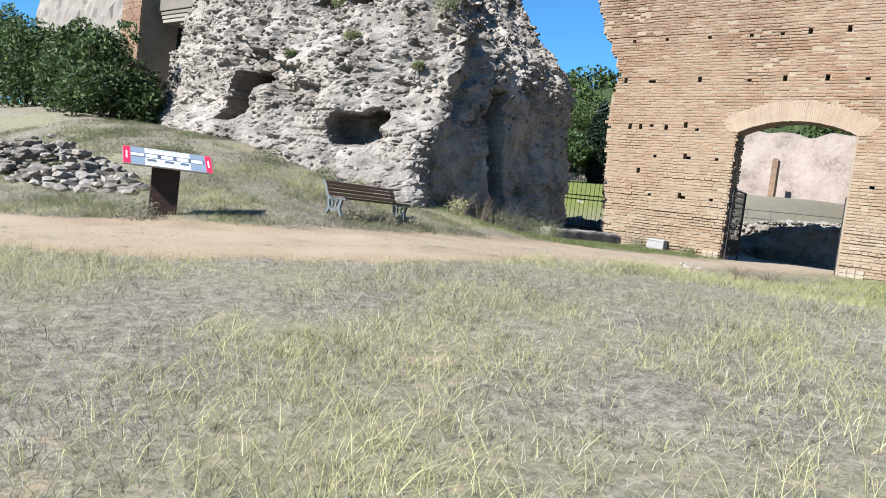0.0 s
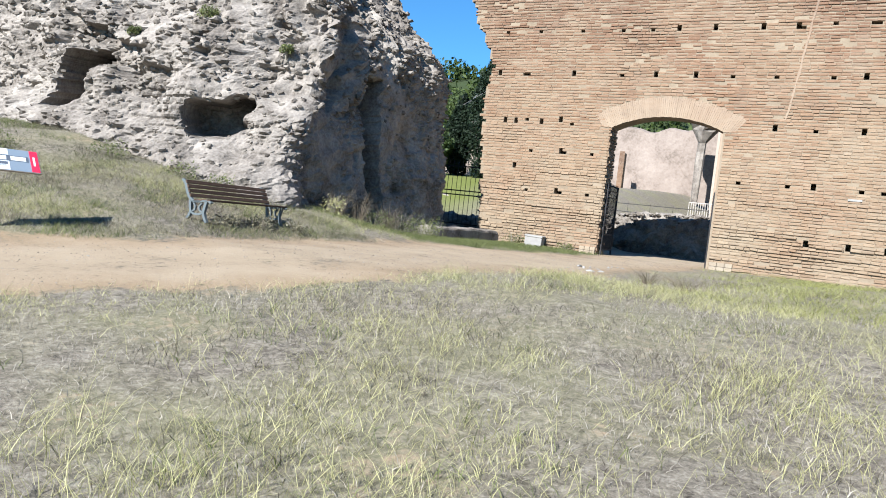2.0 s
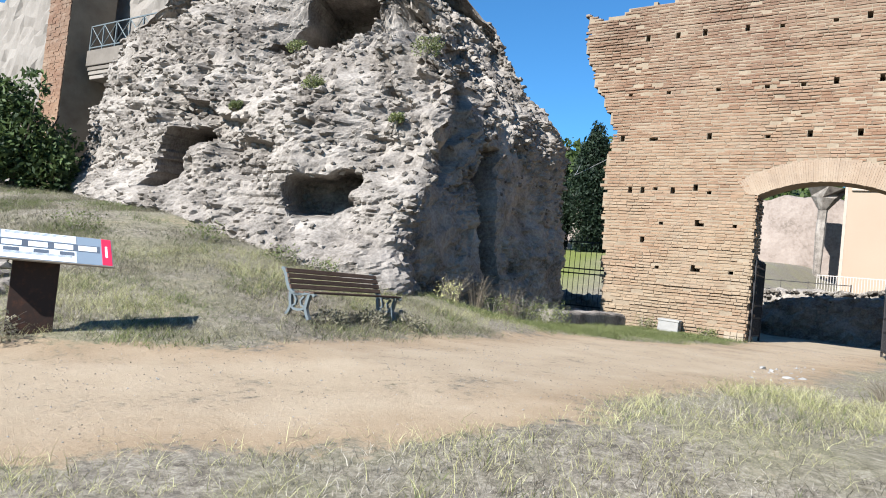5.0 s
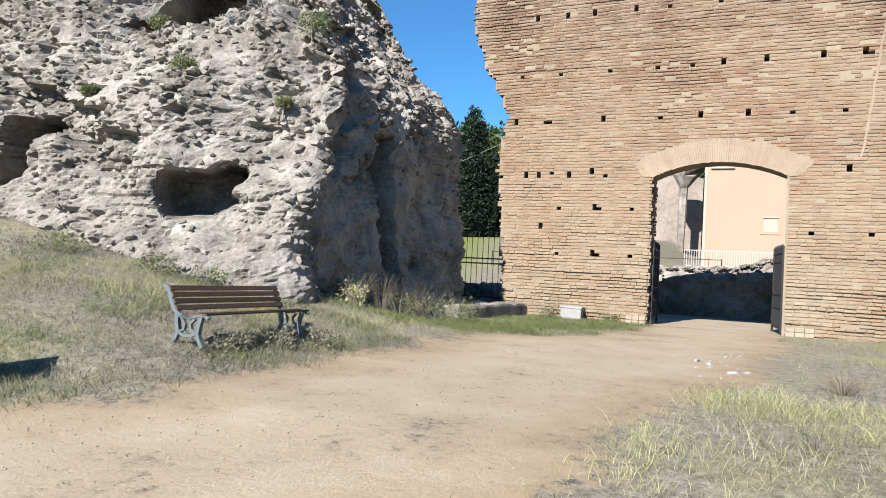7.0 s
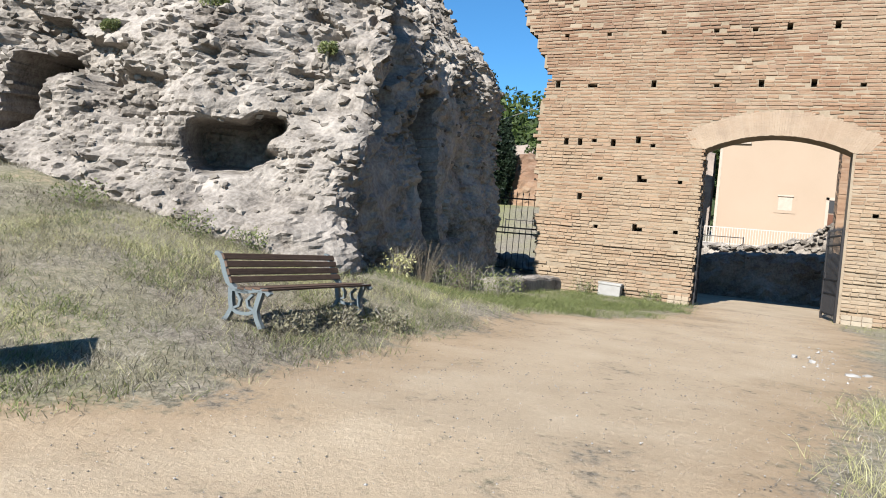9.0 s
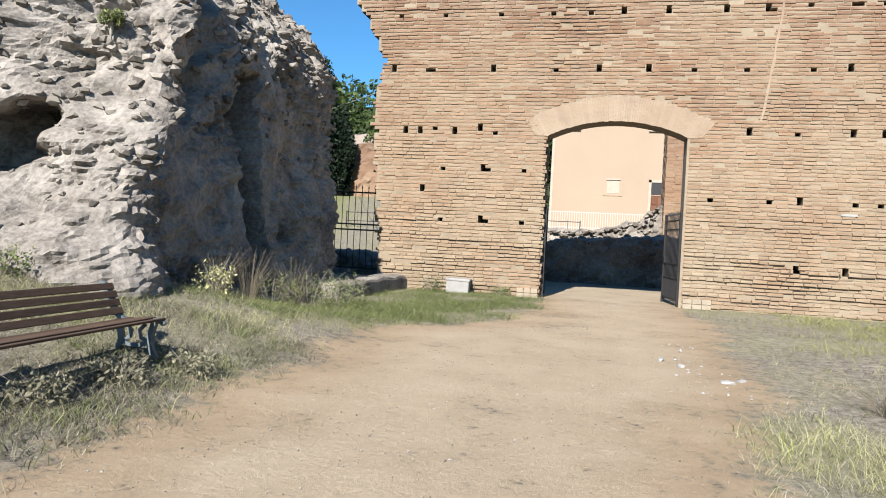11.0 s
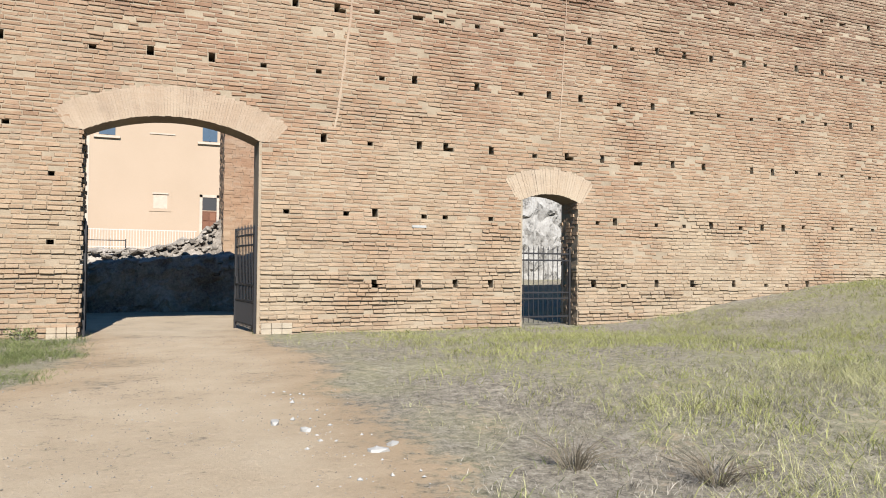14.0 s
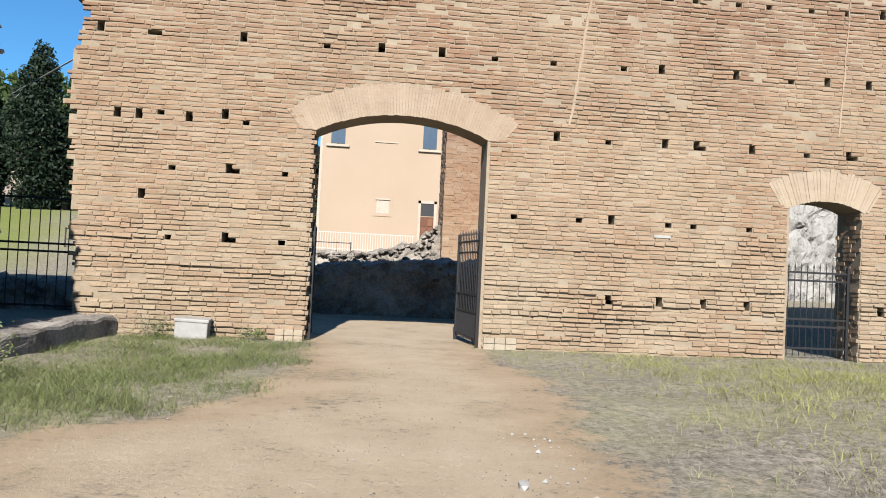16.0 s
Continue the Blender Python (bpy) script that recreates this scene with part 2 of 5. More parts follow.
def gz(x, y):
    """Height of the ground."""
    x, y = np.asarray(x, float), np.asarray(y, float)
    z = -0.09 * np.clip(9.5 - np.maximum(y, -14), 0, None) + 0.02
    left = np.minimum(0.215 * np.clip(-x - 3.1, 0, None), 1.72 + 0.075 * np.clip(-x - 11.3, 0, 12))
    z = z + left * S((y - 4.5) / 9) * (1 - S((y - 15.5) / 4))
    z = z + 1.25 * S((x - 10) / 12) * S((y - 9) / 9) * (1 - S((y - 26.5) / 3))
    z = z + 0.22 * S((x - 2.5) / 5) * S((y - 12) / 3) * (1 - S((y - 18) / 7)) * (1 - S((x - 9) / 4))
    z = z + 0.062 * np.clip(np.minimum(y, 110) - 31, 0, None)
    z = z - 0.05 * S((y - 20) / 5)
    z = z + 2.6 * S((y - 42) / 26) * S((-7 - x) / 6)
    gate = S((x + 4) / 1.5) * (1 - S((x - 5) / 3))
    z = z - gate * 0.062 * np.clip(y - 31, 0, 9) * (1 - S((y - 38) / 5))
    return z


def on(x, y, dz=0.0):
    return float(gz(x, y)) + dz


# ---- ground: one sheet to the horizon ----
def path_amount(x, y, soft=1.0):
    """1 on the trodden earth path, 0 on the grass; soft: the width of its edge."""
    wob = 0.35 * np.sin(y * 0.9 + 1.0) + 0.2 * np.sin(y * 2.3)
    lo = np.interp(y, [-20, 2, 4, 5.8, 8, 9.5, 12, 15, 17.5, 18.5, 20, 23, 26.5, 28, 31], [-60, -14, -9.5, -5.5, -3.8, -2.9, -3.0, -3.4, -3.3, -2.2, -1.7, -1.4, -1.5, -2.5, -3.5]) + wob * 0.35
    hi = np.interp(y, [-20, 2, 4.4, 5, 6.3, 7.9, 9, 11, 13.3, 15.5, 20.5, 26, 28, 31], [-34, -6.5, -2.35, -1.4, -0.6, 0.5, 0.95, 1.1, 1.35, 1.9, 2.15, 2.05, 2.4, 3]) + wob * 0.3
    return S((x - lo + 0.5) / soft) * S((hi - x + 0.5) / soft)


def build_ground():
    near = np.arange(-20, 44, 0.25)
    far = np.array([52, 62, 75, 90, 115, 150, 220, 350, 600, 1000])
    xs = np.concatenate([-(far[::-1]) + 20 - 20, near - 8, far])
    xs = np.unique(np.round(xs, 3))
    ys = np.unique(np.round(np.concatenate([-far[::-1] + 30, near, far]), 3))
    X, Y = np.meshgrid(xs, ys)
    Z = gz(X, Y)
    rnd = np.array([noise.noise((x * 0.9, y * 0.9, 0.3)) + 0.5 * noise.noise((x * 2.7, y * 2.7, 4.0)) for x, y in zip(X.ravel(), Y.ravel())]).reshape(X.shape)
    P = path_amount(X, Y)
    Z = Z + rnd * (0.045 - 0.03 * P)
    ny, nx = X.shape
    i = np.arange(ny * nx).reshape(ny, nx)
    f = np.stack([i[:-1, :-1], i[:-1, 1:], i[1:, 1:], i[1:, :-1]], -1).reshape(-1, 4)
    m, nt, b = mat("ground_earth_and_grass", 0.97)
    at = nt.nodes.new("ShaderNodeAttribute")
    at.attribute_name = "path"
    n1, n2, n3 = noise_tex(nt, 0.9, 5, 0.65), noise_tex(nt, 9, 5, 0.7), noise_tex(nt, 34, 5, 0.85)
    edge = calc(nt, "ADD", at.outputs["Fac"], calc(nt, "MULTIPLY", calc(nt, "SUBTRACT", calc(nt, "ADD", n1, n2), 1.0), 2.2))
    pm = ramp(nt, edge, [(0.30, (0, 0, 0)), (0.75, (1, 1, 1))])
    n4 = noise_tex(nt, 130, 3, 0.8)
    dirt = ramp(nt, calc(nt, "ADD", calc(nt, "ADD", calc(nt, "MULTIPLY", n3, 0.3), calc(nt, "MULTIPLY", n4, 0.35)), calc(nt, "MULTIPLY", n1, 0.35)), [(0.32, (0.191, 0.146, 0.101)), (0.45, (0.256, 0.202, 0.144)), (0.54, (0.292, 0.236, 0.172)), (0.68, (0.36, 0.306, 0.239))])
    grass = ramp(nt, calc(nt, "ADD", calc(nt, "MULTIPLY", n3, 0.55), calc(nt, "MULTIPLY", n2, 0.45)), [(0.38, (0.047, 0.039, 0.03)), (0.5, (0.156, 0.136, 0.108)), (0.64, (0.312, 0.285, 0.23))])
    green = ramp(nt, noise_tex(nt, 0.45, 4, 0.6), [(0.42, (0, 0, 0)), (0.62, (1, 1, 1))])
    grass = mix(nt, calc(nt, "MULTIPLY", green, 0.35), grass, (0.191, 0.191, 0.084))
    fa = nt.nodes.new("ShaderNodeAttribute")
    fa.attribute_name = "lawn"
    lawn = ramp(nt, n2, [(0.3, (0.073, 0.095, 0.02)), (0.7, (0.151, 0.163, 0.039))])
    grass = mix(nt, fa.outputs["Fac"], grass, lawn)
    # browner, less trodden soil along the edges of the path
    tr = nt.nodes.new("ShaderNodeAttribute")
    tr.attribute_name = "trodden"
    worn = calc(nt, "ADD", tr.outputs["Fac"], calc(nt, "MULTIPLY", calc(nt, "SUBTRACT", n1, 0.5), 0.9))
    dirt = mix(nt, 1.0, dirt, ramp(nt, worn, [(0.1, (0.86, 0.79, 0.70)), (0.75, (1.0, 0.99, 0.96))]), "MULTIPLY")
    link(nt, mix(nt, pm, grass, dirt), b.inputs["Base Color"])
    bump(nt, b, calc(nt, "ADD", n3, calc(nt, "MULTIPLY", n2, 1.5)), 0.7, 0.014)
    me = mesh_of("ground", np.stack([X, Y, Z], -1), f, m, True)
    for nm, val in (("path", P), ("trodden", path_amount(X, Y, 2.6)), ("lawn", S((Y - 40) / 6) * S((-0.28 * Y - 1.5 - X) / 4))):
        me.attributes.new(nm, "FLOAT", "POINT").data.foreach_set("value", val.ravel().astype(np.float32))
    tagged(new("ground", me), "sandy earth path between patches of dry grass", "ground", kind="structure")


build_ground()

# ---- the great brick wall with gateway and window ----
W, T = 26.26, 0.85
CW, CH, X0, Z0, X1, ZTOP = 0.14, 0.1, -8.4, -0.5, 36.0, 12.2
GATE = dict(c=0.20, hw=1.82, spring=4.30, R=4.10, zc=0.62, ring=0.66)
WIN = dict(c=9.50, hw=0.87, spring=3.27, R=2.0, zc=1.47, ring=0.70)
HOLE_ROWS = {
    1.01: (4.69, 5.78, 6.76, 7.80, 10.87, 11.8, 12.9, 14.2, 15.7),
    1.93: (-4.36, -3.36, -2.16),
    2.75: (-5.04, 2.61, 3.94, 4.74, 5.94, 6.49, 7.77, 10.96, 11.62, 12.9, 14.0, 14.84, 16.0, 16.9, 17.75),
    3.34: (-4.47, -3.26, -2.24),
    4.36: (-6.37, -5.56, -5.12, -4.11, -3.02),
    4.46: (-4.72, -3.41, 3.41, 4.62, 5.74, 6.54, 7.78, 8.99, 10.07, 11.15, 12.23, 13.5, 14.64, 16.47, 17.34),
    6.05: (-6.01, -4.96, -3.14, -1.5, -0.41, 0.88, 2.05, 3.28, 4.85, 5.63, 7.33, 8.55, 9.51, 10.45, 11.69, 12.74, 14.17, 15.26, 16.45),
    7.60: (-5.84, -4.52, -2.97, -1.68, -0.6, 0.18, 1.27, 2.66, 3.78),
    9.38: (-5.36, -4.46, -3.57, -2.29, -1.33, 0.09, 0.93, 2.01, 2.92, 3.76, 4.62, 5.46, 6.32),
    7.62: (4.67, 5.68, 6.38, 7.3, 7.98, 8.98, 9.91, 10.65, 11.51, 12.17, 12.97, 14.0, 14.94, 16.19),
}


def wall_top(x):
    """Ragged top edge of the wall."""
    return 10.55 + 0.035 * (x + 7) - 0.35 * math.exp(-((x + 6.8) / 0.8) ** 2) + 0.22 * noise.noise((x * 0.7, 8.0, 1.0)) + 0.10 * noise.noise((x * 2.6, 3.0, 1.0))


def mortar_y(x, z):
    """Face of the mortar bed, eroded unevenly; deeper rows near the foot and the top."""
    worn = max(0.0, noise.noise((x * 0.55, z * 0.9, 6.0))) * 0.03
    return W + 0.010 + worn + 0.010 * noise.noise((x * 4.0, z * 7.0, 2.0))


def left_end(z):
    return np.interp(z, [0, 3, 5, 6.4, 8, 9.2, 11, 12], [-6.1, -6.3, -6.5, -6.2, -7.1, -7.5, -7.7, -7.3])


def opening(x, z, o, extra):
    """Inside the opening o, with the arch grown by extra."""
    under = z < o["zc"] + np.sqrt(np.clip((o["R"] + extra) ** 2 - (x - o["c"]) ** 2, 0, None))
    return (abs(x - o["c"]) < o["hw"]) & under & (z > -1)


def hole_cells():
    rnd = random.Random(4)
    cells = set()
    rows = {z: list(xs) for z, xs in HOLE_ROWS.items()}
    for z, start in ((1.0, 17.0), (2.8, 18.6), (4.5, 18.2), (6.1, 17.6), (7.7, 17.0), (9.45, 7.3)):
        x = start
        while x < 35:
            rows.setdefault(z + 0.001, []).append(x)
            x += rnd.uniform(0.75, 1.35)
    for z, xs in rows.items():
        for x in xs:
            cells.add((int((x - X0) / CW), int((z - Z0) / CH)))
            if rnd.random() < 0.15:
                cells.add((int((x - X0) / CW) + 1, int((z - Z0) / CH)))
            if rnd.random() < 0.55:
                cells.add((int((x - X0) / CW), int((z - Z0) / CH) + 1))
    return cells


HOLES = hole_cells()


def build_core():
    nx, nz = int((X1 - X0) / CW), int((ZTOP - Z0) / CH)
    xc, zc = X0 + (np.arange(nx) + 0.5) * CW, Z0 + (np.arange(nz) + 0.5) * CH
    XX, ZZ = np.meshgrid(xc, zc, indexing="ij")
    rag = np.array([noise.noise((3.1, z * 2.3, 0)) * 0.16 for z in zc])
    topz = np.array([wall_top(x) for x in xc])
    keep = (XX > left_end(ZZ) + rag[None, :]) & (ZZ < topz[:, None])
    keep &= ~opening(XX, ZZ, GATE, 0.25) & ~opening(XX, ZZ, WIN, 0.25)
    hole = np.zeros_like(keep)
    for i, j in HOLES:
        if 0 <= i < nx and 0 <= j < nz:
            hole[i, j] = keep[i, j]
    V, F = [], []

    def quad(a, b, c, d):
        n = len(V)
        V.extend((a, b, c, d))
        F.append((n, n + 1, n + 2, n + 3))

    f1, b1 = W + 0.6, W + T
    for i in range(nx):
        for j in range(nz):
            if not keep[i, j]:
                continue
            x, z = X0 + i * CW, Z0 + j * CH
            front = (lambda u, w: f1) if hole[i, j] else mortar_y
            quad(*((u, front(u, w), w) for u, w in ((x, z), (x + CW, z), (x + CW, z + CH), (x, z + CH))))
            quad((x + CW, b1, z), (x, b1, z), (x, b1, z + CH), (x + CW, b1, z + CH))
            for di, dj, e in ((-1, 0, ((x, z), (x, z + CH))), (1, 0, ((x + CW, z + CH), (x + CW, z))), (0, -1, ((x + CW, z), (x, z))), (0, 1, ((x, z + CH), (x + CW, z + CH)))):
                p, q = i + di, j + dj
                out = not (0 <= p < nx and 0 <= q < nz) or not keep[p, q]
                (ax, az), (bx, bz) = e
                if out:
                    quad((ax, front(ax, az), az), (bx, front(bx, bz), bz), (bx, b1, bz), (ax, b1, az))
                elif hole[i, j] and not hole[p, q]:
                    quad((ax, mortar_y(ax, az), az), (bx, mortar_y(bx, bz), bz), (bx, f1, bz), (ax, f1, az))
    me = mesh_of("wall_brick_great", V, F, M_MORTAR)
    return tagged(new("wall_brick_great", me), "tall weathered ochre Roman brick wall with putlog holes", "wall", kind="structure")


great_wall = build_core()


def brick_spans():
    """Every brick of the wall's face: x0, x1, z0, proud."""
    rnd = random.Random(11)
    spans = []
    nz = int((ZTOP - Z0) / CH)
    for j in range(nz):
        z = Z0 + j * CH
        zm = z + CH / 2
        if zm > ZTOP - 0.2:
            continue
        gaps = []
        for o in (GATE, WIN):
            r = o["R"] + o["ring"]
            half = None
            if zm < o["spring"]:
                half = o["hw"]
            elif zm < o["zc"] + r:
                half = min(math.sqrt(max(0, r * r - (zm - o["zc"]) ** 2)), o["hw"] + 0.5 * (zm - o["spring"]) / 0.55)
            if half:
                gaps.append((o["c"] - half, o["c"] + half))
        for i, q in HOLES:
            if q == j:
                gaps.append((X0 + i * CW - rnd.uniform(-0.02, 0.03), X0 + (i + 1) * CW + rnd.uniform(-0.02, 0.03)))
        x = float(left_end(zm)) + rnd.uniform(-0.1, 0.14)
        course = rnd.uniform(0, 0.006)
        while x < X1 - 0.5:
            n = x + rnd.uniform(0.17, 0.40)
            for a, b in gaps:
                if x < b and n > a:
                    if x >= a - 0.03:
                        x, n = b, b + rnd.uniform(0.17, 0.36)
                    else:
                        n = a
            worn = noise.noise((x * 0.6, zm * 1.5, 3.0))
            # runs of courses that stand out as ledges, at the foot and under the top
            zone = (1.0 if zm < 1.5 else 0.6 if zm < 2.7 else 0.12 if zm < 7.6 else 0.5)
            ledge = max(0.0, noise.noise((x * 0.42, j * 3.7, 1.0)) + 0.12 * (zm < 1.5)) * zone * 0.085
            lost = 0.22 if worn > 0.38 else 0.05 if worn > 0.1 else 0.015
            if n - x > 0.03 and zm < wall_top(x) and rnd.random() > lost:
                spans.append((x + 0.004, n - 0.004, z, course + rnd.uniform(-0.004, 0.008) + ledge))
            x = n
    return spans


def brick_verts(x0, x1, z0, p, rnd):
    """A worn brick: crooked outline, rounded front, buried back."""
    h = CH - rnd.choice((0.014, 0.020, 0.026, 0.034, 0.044))
    z0 = z0 + rnd.uniform(-0.008, 0.010)
    j = lambda: rnd.uniform(-0.011, 0.011)
    ends = ((x0, z0), (x1, z0), (x1, z0 + h), (x0, z0 + h))
    ends = [(x + 0.7 * j(), z + 0.8 * j()) for x, z in ends]
    cx, cz = (x0 + x1) / 2, z0 + h / 2
    fr = [(x + (0.012 if x < cx else -0.012) + 0.5 * j(), W - p + 0.6 * j(), z + (0.010 if z < cz else -0.010) + 0.3 * j()) for x, z in ends]
    md = [(x, W - p + 0.014, z) for x, z in ends]
    bk = [(x, W + 0.07, z) for x, z in ends]
    return fr + md + bk


BRICK_FACES = [(0, 1, 2, 3)] + [(4 + k, 4 + (k + 1) % 4, (k + 1) % 4, k) for k in range(4)] + [(8 + k, 8 + (k + 1) % 4, 4 + (k + 1) % 4, 4 + k) for k in range(4)]


def build_bricks():
    rnd = random.Random(5)
    V, F = [], []
    near = []
    for s in brick_spans():
        if -4.2 < s[0] and s[1] < -1.6 and 0.2 < s[2] < 3.4 and len(near) < 240:
            near.append(s)
            continue
        n = len(V)
        V.extend(brick_verts(*s, rnd))
        F.extend([tuple(n + k for k in f) for f in BRICK_FACES])
    ob = part("brick_facing", mesh_of("brick_facing", V, F, M_BRICK), None, great_wall)
    tagged(ob, kind="stuff")
    shapes = {}
    for x0, x1, z, p in near:
        k = round((x1 - x0) / 0.04)
        if k not in shapes:
            w = x1 - x0
            shapes[k] = (mesh_of("brick", [(a, b - W, c) for a, b, c in brick_verts(-w / 2, w / 2, 0, 0.0, rnd)], BRICK_FACES, M_BRICK), w)
        me, w = shapes[k]
        b = part("brick", me, None, great_wall)
        b.location = ((x0 + x1) / 2, W - p, z)
        b.scale = ((x1 - x0) / w, 1, 1)


def build_arch(o, count, label):
    """Ring of thin voussoir bricks over an opening, with its soffit and jambs."""
    a1 = math.asin(o["hw"] / o["R"])
    bm = bmesh.new()
    rnd = random.Random(9)
    n = 24
    rows = []
    for k in range(n + 1):
        a = -a1 + 2 * a1 * k / n
        x, z = o["c"] + o["R"] * math.sin(a), o["zc"] + o["R"] * math.cos(a)
        rows.append([bm.verts.new((x, y, z + dz)) for y, dz in ((W + 0.02, 0), (W + T - 0.02, 0), (W + T - 0.02, 0.45), (W + 0.02, 0.45))])
    for A, B in zip(rows, rows[1:]):
        for k in range(4):
            bm.faces.new((A[k], A[(k + 1) % 4], B[(k + 1) % 4], B[k]))
    bm.faces.new(rows[0]), bm.faces.new(rows[-1][::-1])
    part("arch_soffit", bm, M_MORTAR, great_wall)
    a2 = a1 * 1.16
    for k in range(count):
        b0, b1 = -a2 + 2 * a2 * k / count, -a2 + 2 * a2 * (k + 1) / count
        g, r0, r1, p = 0.025 * (b1 - b0), o["R"] + rnd.uniform(-0.012, 0.004), o["R"] + o["ring"] * rnd.uniform(0.93, 1.03), rnd.uniform(0.004, 0.016)
        b0, b1 = b0 + g, b1 - g
        ends = [(r0, b0), (r0, b1), (r1, b1), (r1, b0)]
        pts = [(o["c"] + r * math.sin(a), W - p, o["zc"] + r * math.cos(a)) for r, a in ends]
        pts = [(x, y, max(z, o["spring"] + 0.0) if abs(x - o["c"]) > o["hw"] else z) for x, y, z in pts]
        back = [(x, W + 0.06, z) for x, y, z in pts]
        me = mesh_of("brick", pts + back, [(0, 1, 2, 3), (4, 5, 1, 0), (5, 6, 2, 1), (6, 7, 3, 2), (7, 4, 0, 3)], M_ARCH)
        part("brick", me, None, great_wall)


# jambs: stacked bricks lining the sides of the openings
def build_jambs(o):
    rnd = random.Random(21)
    V, F = [], []
    for side in (-1, 1):
        z = -0.3
        while z < o["spring"] - 0.02:
            x = o["c"] + side * o["hw"]
            y = W + 0.01
            while y < W + T - 0.05:
                y2 = min(y + rnd.uniform(0.12, 0.30), W + T)
                p = rnd.uniform(-0.015, 0.055)
                n = len(V)
                xa, xb = x - side * p, x + side * 0.12
                V.extend([(xa, y + 0.006, z + 0.008), (xa, y2 - 0.006, z + 0.008), (xa, y2 - 0.006, z + CH - 0.012), (xa, y + 0.006, z + CH - 0.012), (xb, y + 0.006, z + 0.008), (xb, y2 - 0.006, z + 0.008), (xb, y2 - 0.006, z + CH - 0.012), (xb, y + 0.006, z + CH - 0.012)])
                F.extend([tuple(n + q for q in f) for f in ((0, 1, 2, 3), (4, 0, 3, 7), (1, 5, 6, 2), (3, 2, 6, 7), (0, 4, 5, 1))])
                y = y2
            z += CH
    tagged(part("jamb_bricks", mesh_of("jamb_bricks", V, F, M_BRICK), None, great_wall), kind="stuff")


def build_seam(foot, lean, bottom, count, width):
    """Pale mortar seam between two building campaigns."""
    bm = bmesh.new()
    rows = []
    for k in range(count):
        z = bottom + k * 0.122
        x = foot + lean * (z - bottom) + 0.05 * noise.noise((z * 2, 1, 0))
        w = width * (1 + 0.8 * noise.noise((z * 3, 5, 0)))
        rows.append([bm.verts.new((x + s * w, y, z)) for s, y in ((-1, W + 0.04), (-1, W - 0.012), (1, W - 0.012), (1, W + 0.04))])
    for A, B in zip(rows, rows[1:]):
        for k in range(3):
            bm.faces.new((A[k], A[k + 1], B[k + 1], B[k]))
    part("mortar_seam", bm, M_ARCH, great_wall)


# ---- the Roman concrete ruin ----
FOOT = [(-19.3, 24.0), (-19.1, 19.5), (-18.9, 16.6), (-18.1, 14.95), (-13.0, 14.0), (-10.0, 14.2), (-8.0, 14.5), (-7.1, 14.6), (-6.35, 14.75), (-6.05, 15.15), (-6.2, 16.1), (-6.38, 17.6), (-6.38, 19.5), (-6.42, 21.5), (-6.46, 23.8), (-7.1, 24.9), (-9.0, 25.8), (-13.0, 27.5)]


def smooth_curve(pts, step):
    out = []
    P = [Vector((*p, 0)) for p in pts]
    P = [P[0] * 2 - P[1]] + P + [P[-1] * 2 - P[-2]]
    for a, b, c, d in zip(P, P[1:], P[2:], P[3:]):
        n = max(2, int((c - b).length / step))
        for k in range(n):
            t = k / n
            out.append(0.5 * (2 * b + (c - a) * t + (2 * a - 5 * b + 4 * c - d) * t * t + (3 * b - a - 3 * c + d) * t ** 3))
    return out


def inset(x, y, z, zb):
    """How far the face lies back at a height: front, then the shaded side."""
    near = np.interp(z, [0, 2.4, 3.2, 4.2, 6.6, 7.2, 7.5, 13], [0, 0.0, 0.2, 0.6, 2.6, 3.6, 3.9, 4.6])
    away = np.interp(z, [0, 3.0, 4.6, 6.2, 7.4, 8.2, 13], [0, 0.0, 0.2, 0.5, 1.0, 2.2, 3.4])
    b = float(S((x + 15.2) / 4.0))
    front = near * b + away * (1 - b)
    front = front * (1 - float(S((x + 8.6) / 1.6)))
    side = np.interp(z, [0, 1.0, 3.6, 5.0, 5.9, 6.76, 7.87, 8.78, 9.6, 13], [0, 0.0, 0.3, 0.5, 0.9, 1.7, 2.5, 3.0, 4.2, 5.2])
    k = float(S((y - 14.7) / 1.1)) if x > -9 else 0.0
    skirt = 0.75 * (1 - float(S((z - zb) / 1.1))) * (1 - k)
    return front * (1 - k) + side * k - skirt


def side_retreat(x, z):
    """How far the east side has weathered back at a height, for the front next to the corner."""
    back = np.interp(z, [0, 1.0, 3.6, 5.0, 5.9, 6.76, 7.87, 8.78, 9.6, 13], [0, 0.0, 0.3, 0.5, 0.9, 1.7, 2.5, 3.0, 4.2, 5.2])
    return float(back) * float(S((x + 9.6) / 3.2))


def corner_back(x, y, z):
    """How far the south-east corner leans back to the north at a height."""
    lean = float(np.interp(z, [0, 1.2, 2.5, 4.75, 6.6, 7.4, 13], [0, 0.0, 0.5, 2.3, 3.1, 3.9, 4.8]))
    return lean * float(S((x + 8.6) / 1.6)) * (1 - float(np.clip((y - 15.1) / 6, 0, 1)))


def cell_value(p):
    """A steady value in 0..1 for a place."""
    return (math.sin(p.x * 12.9898 + p.y * 78.233 + p.z * 37.719) * 43758.5453) % 1.0


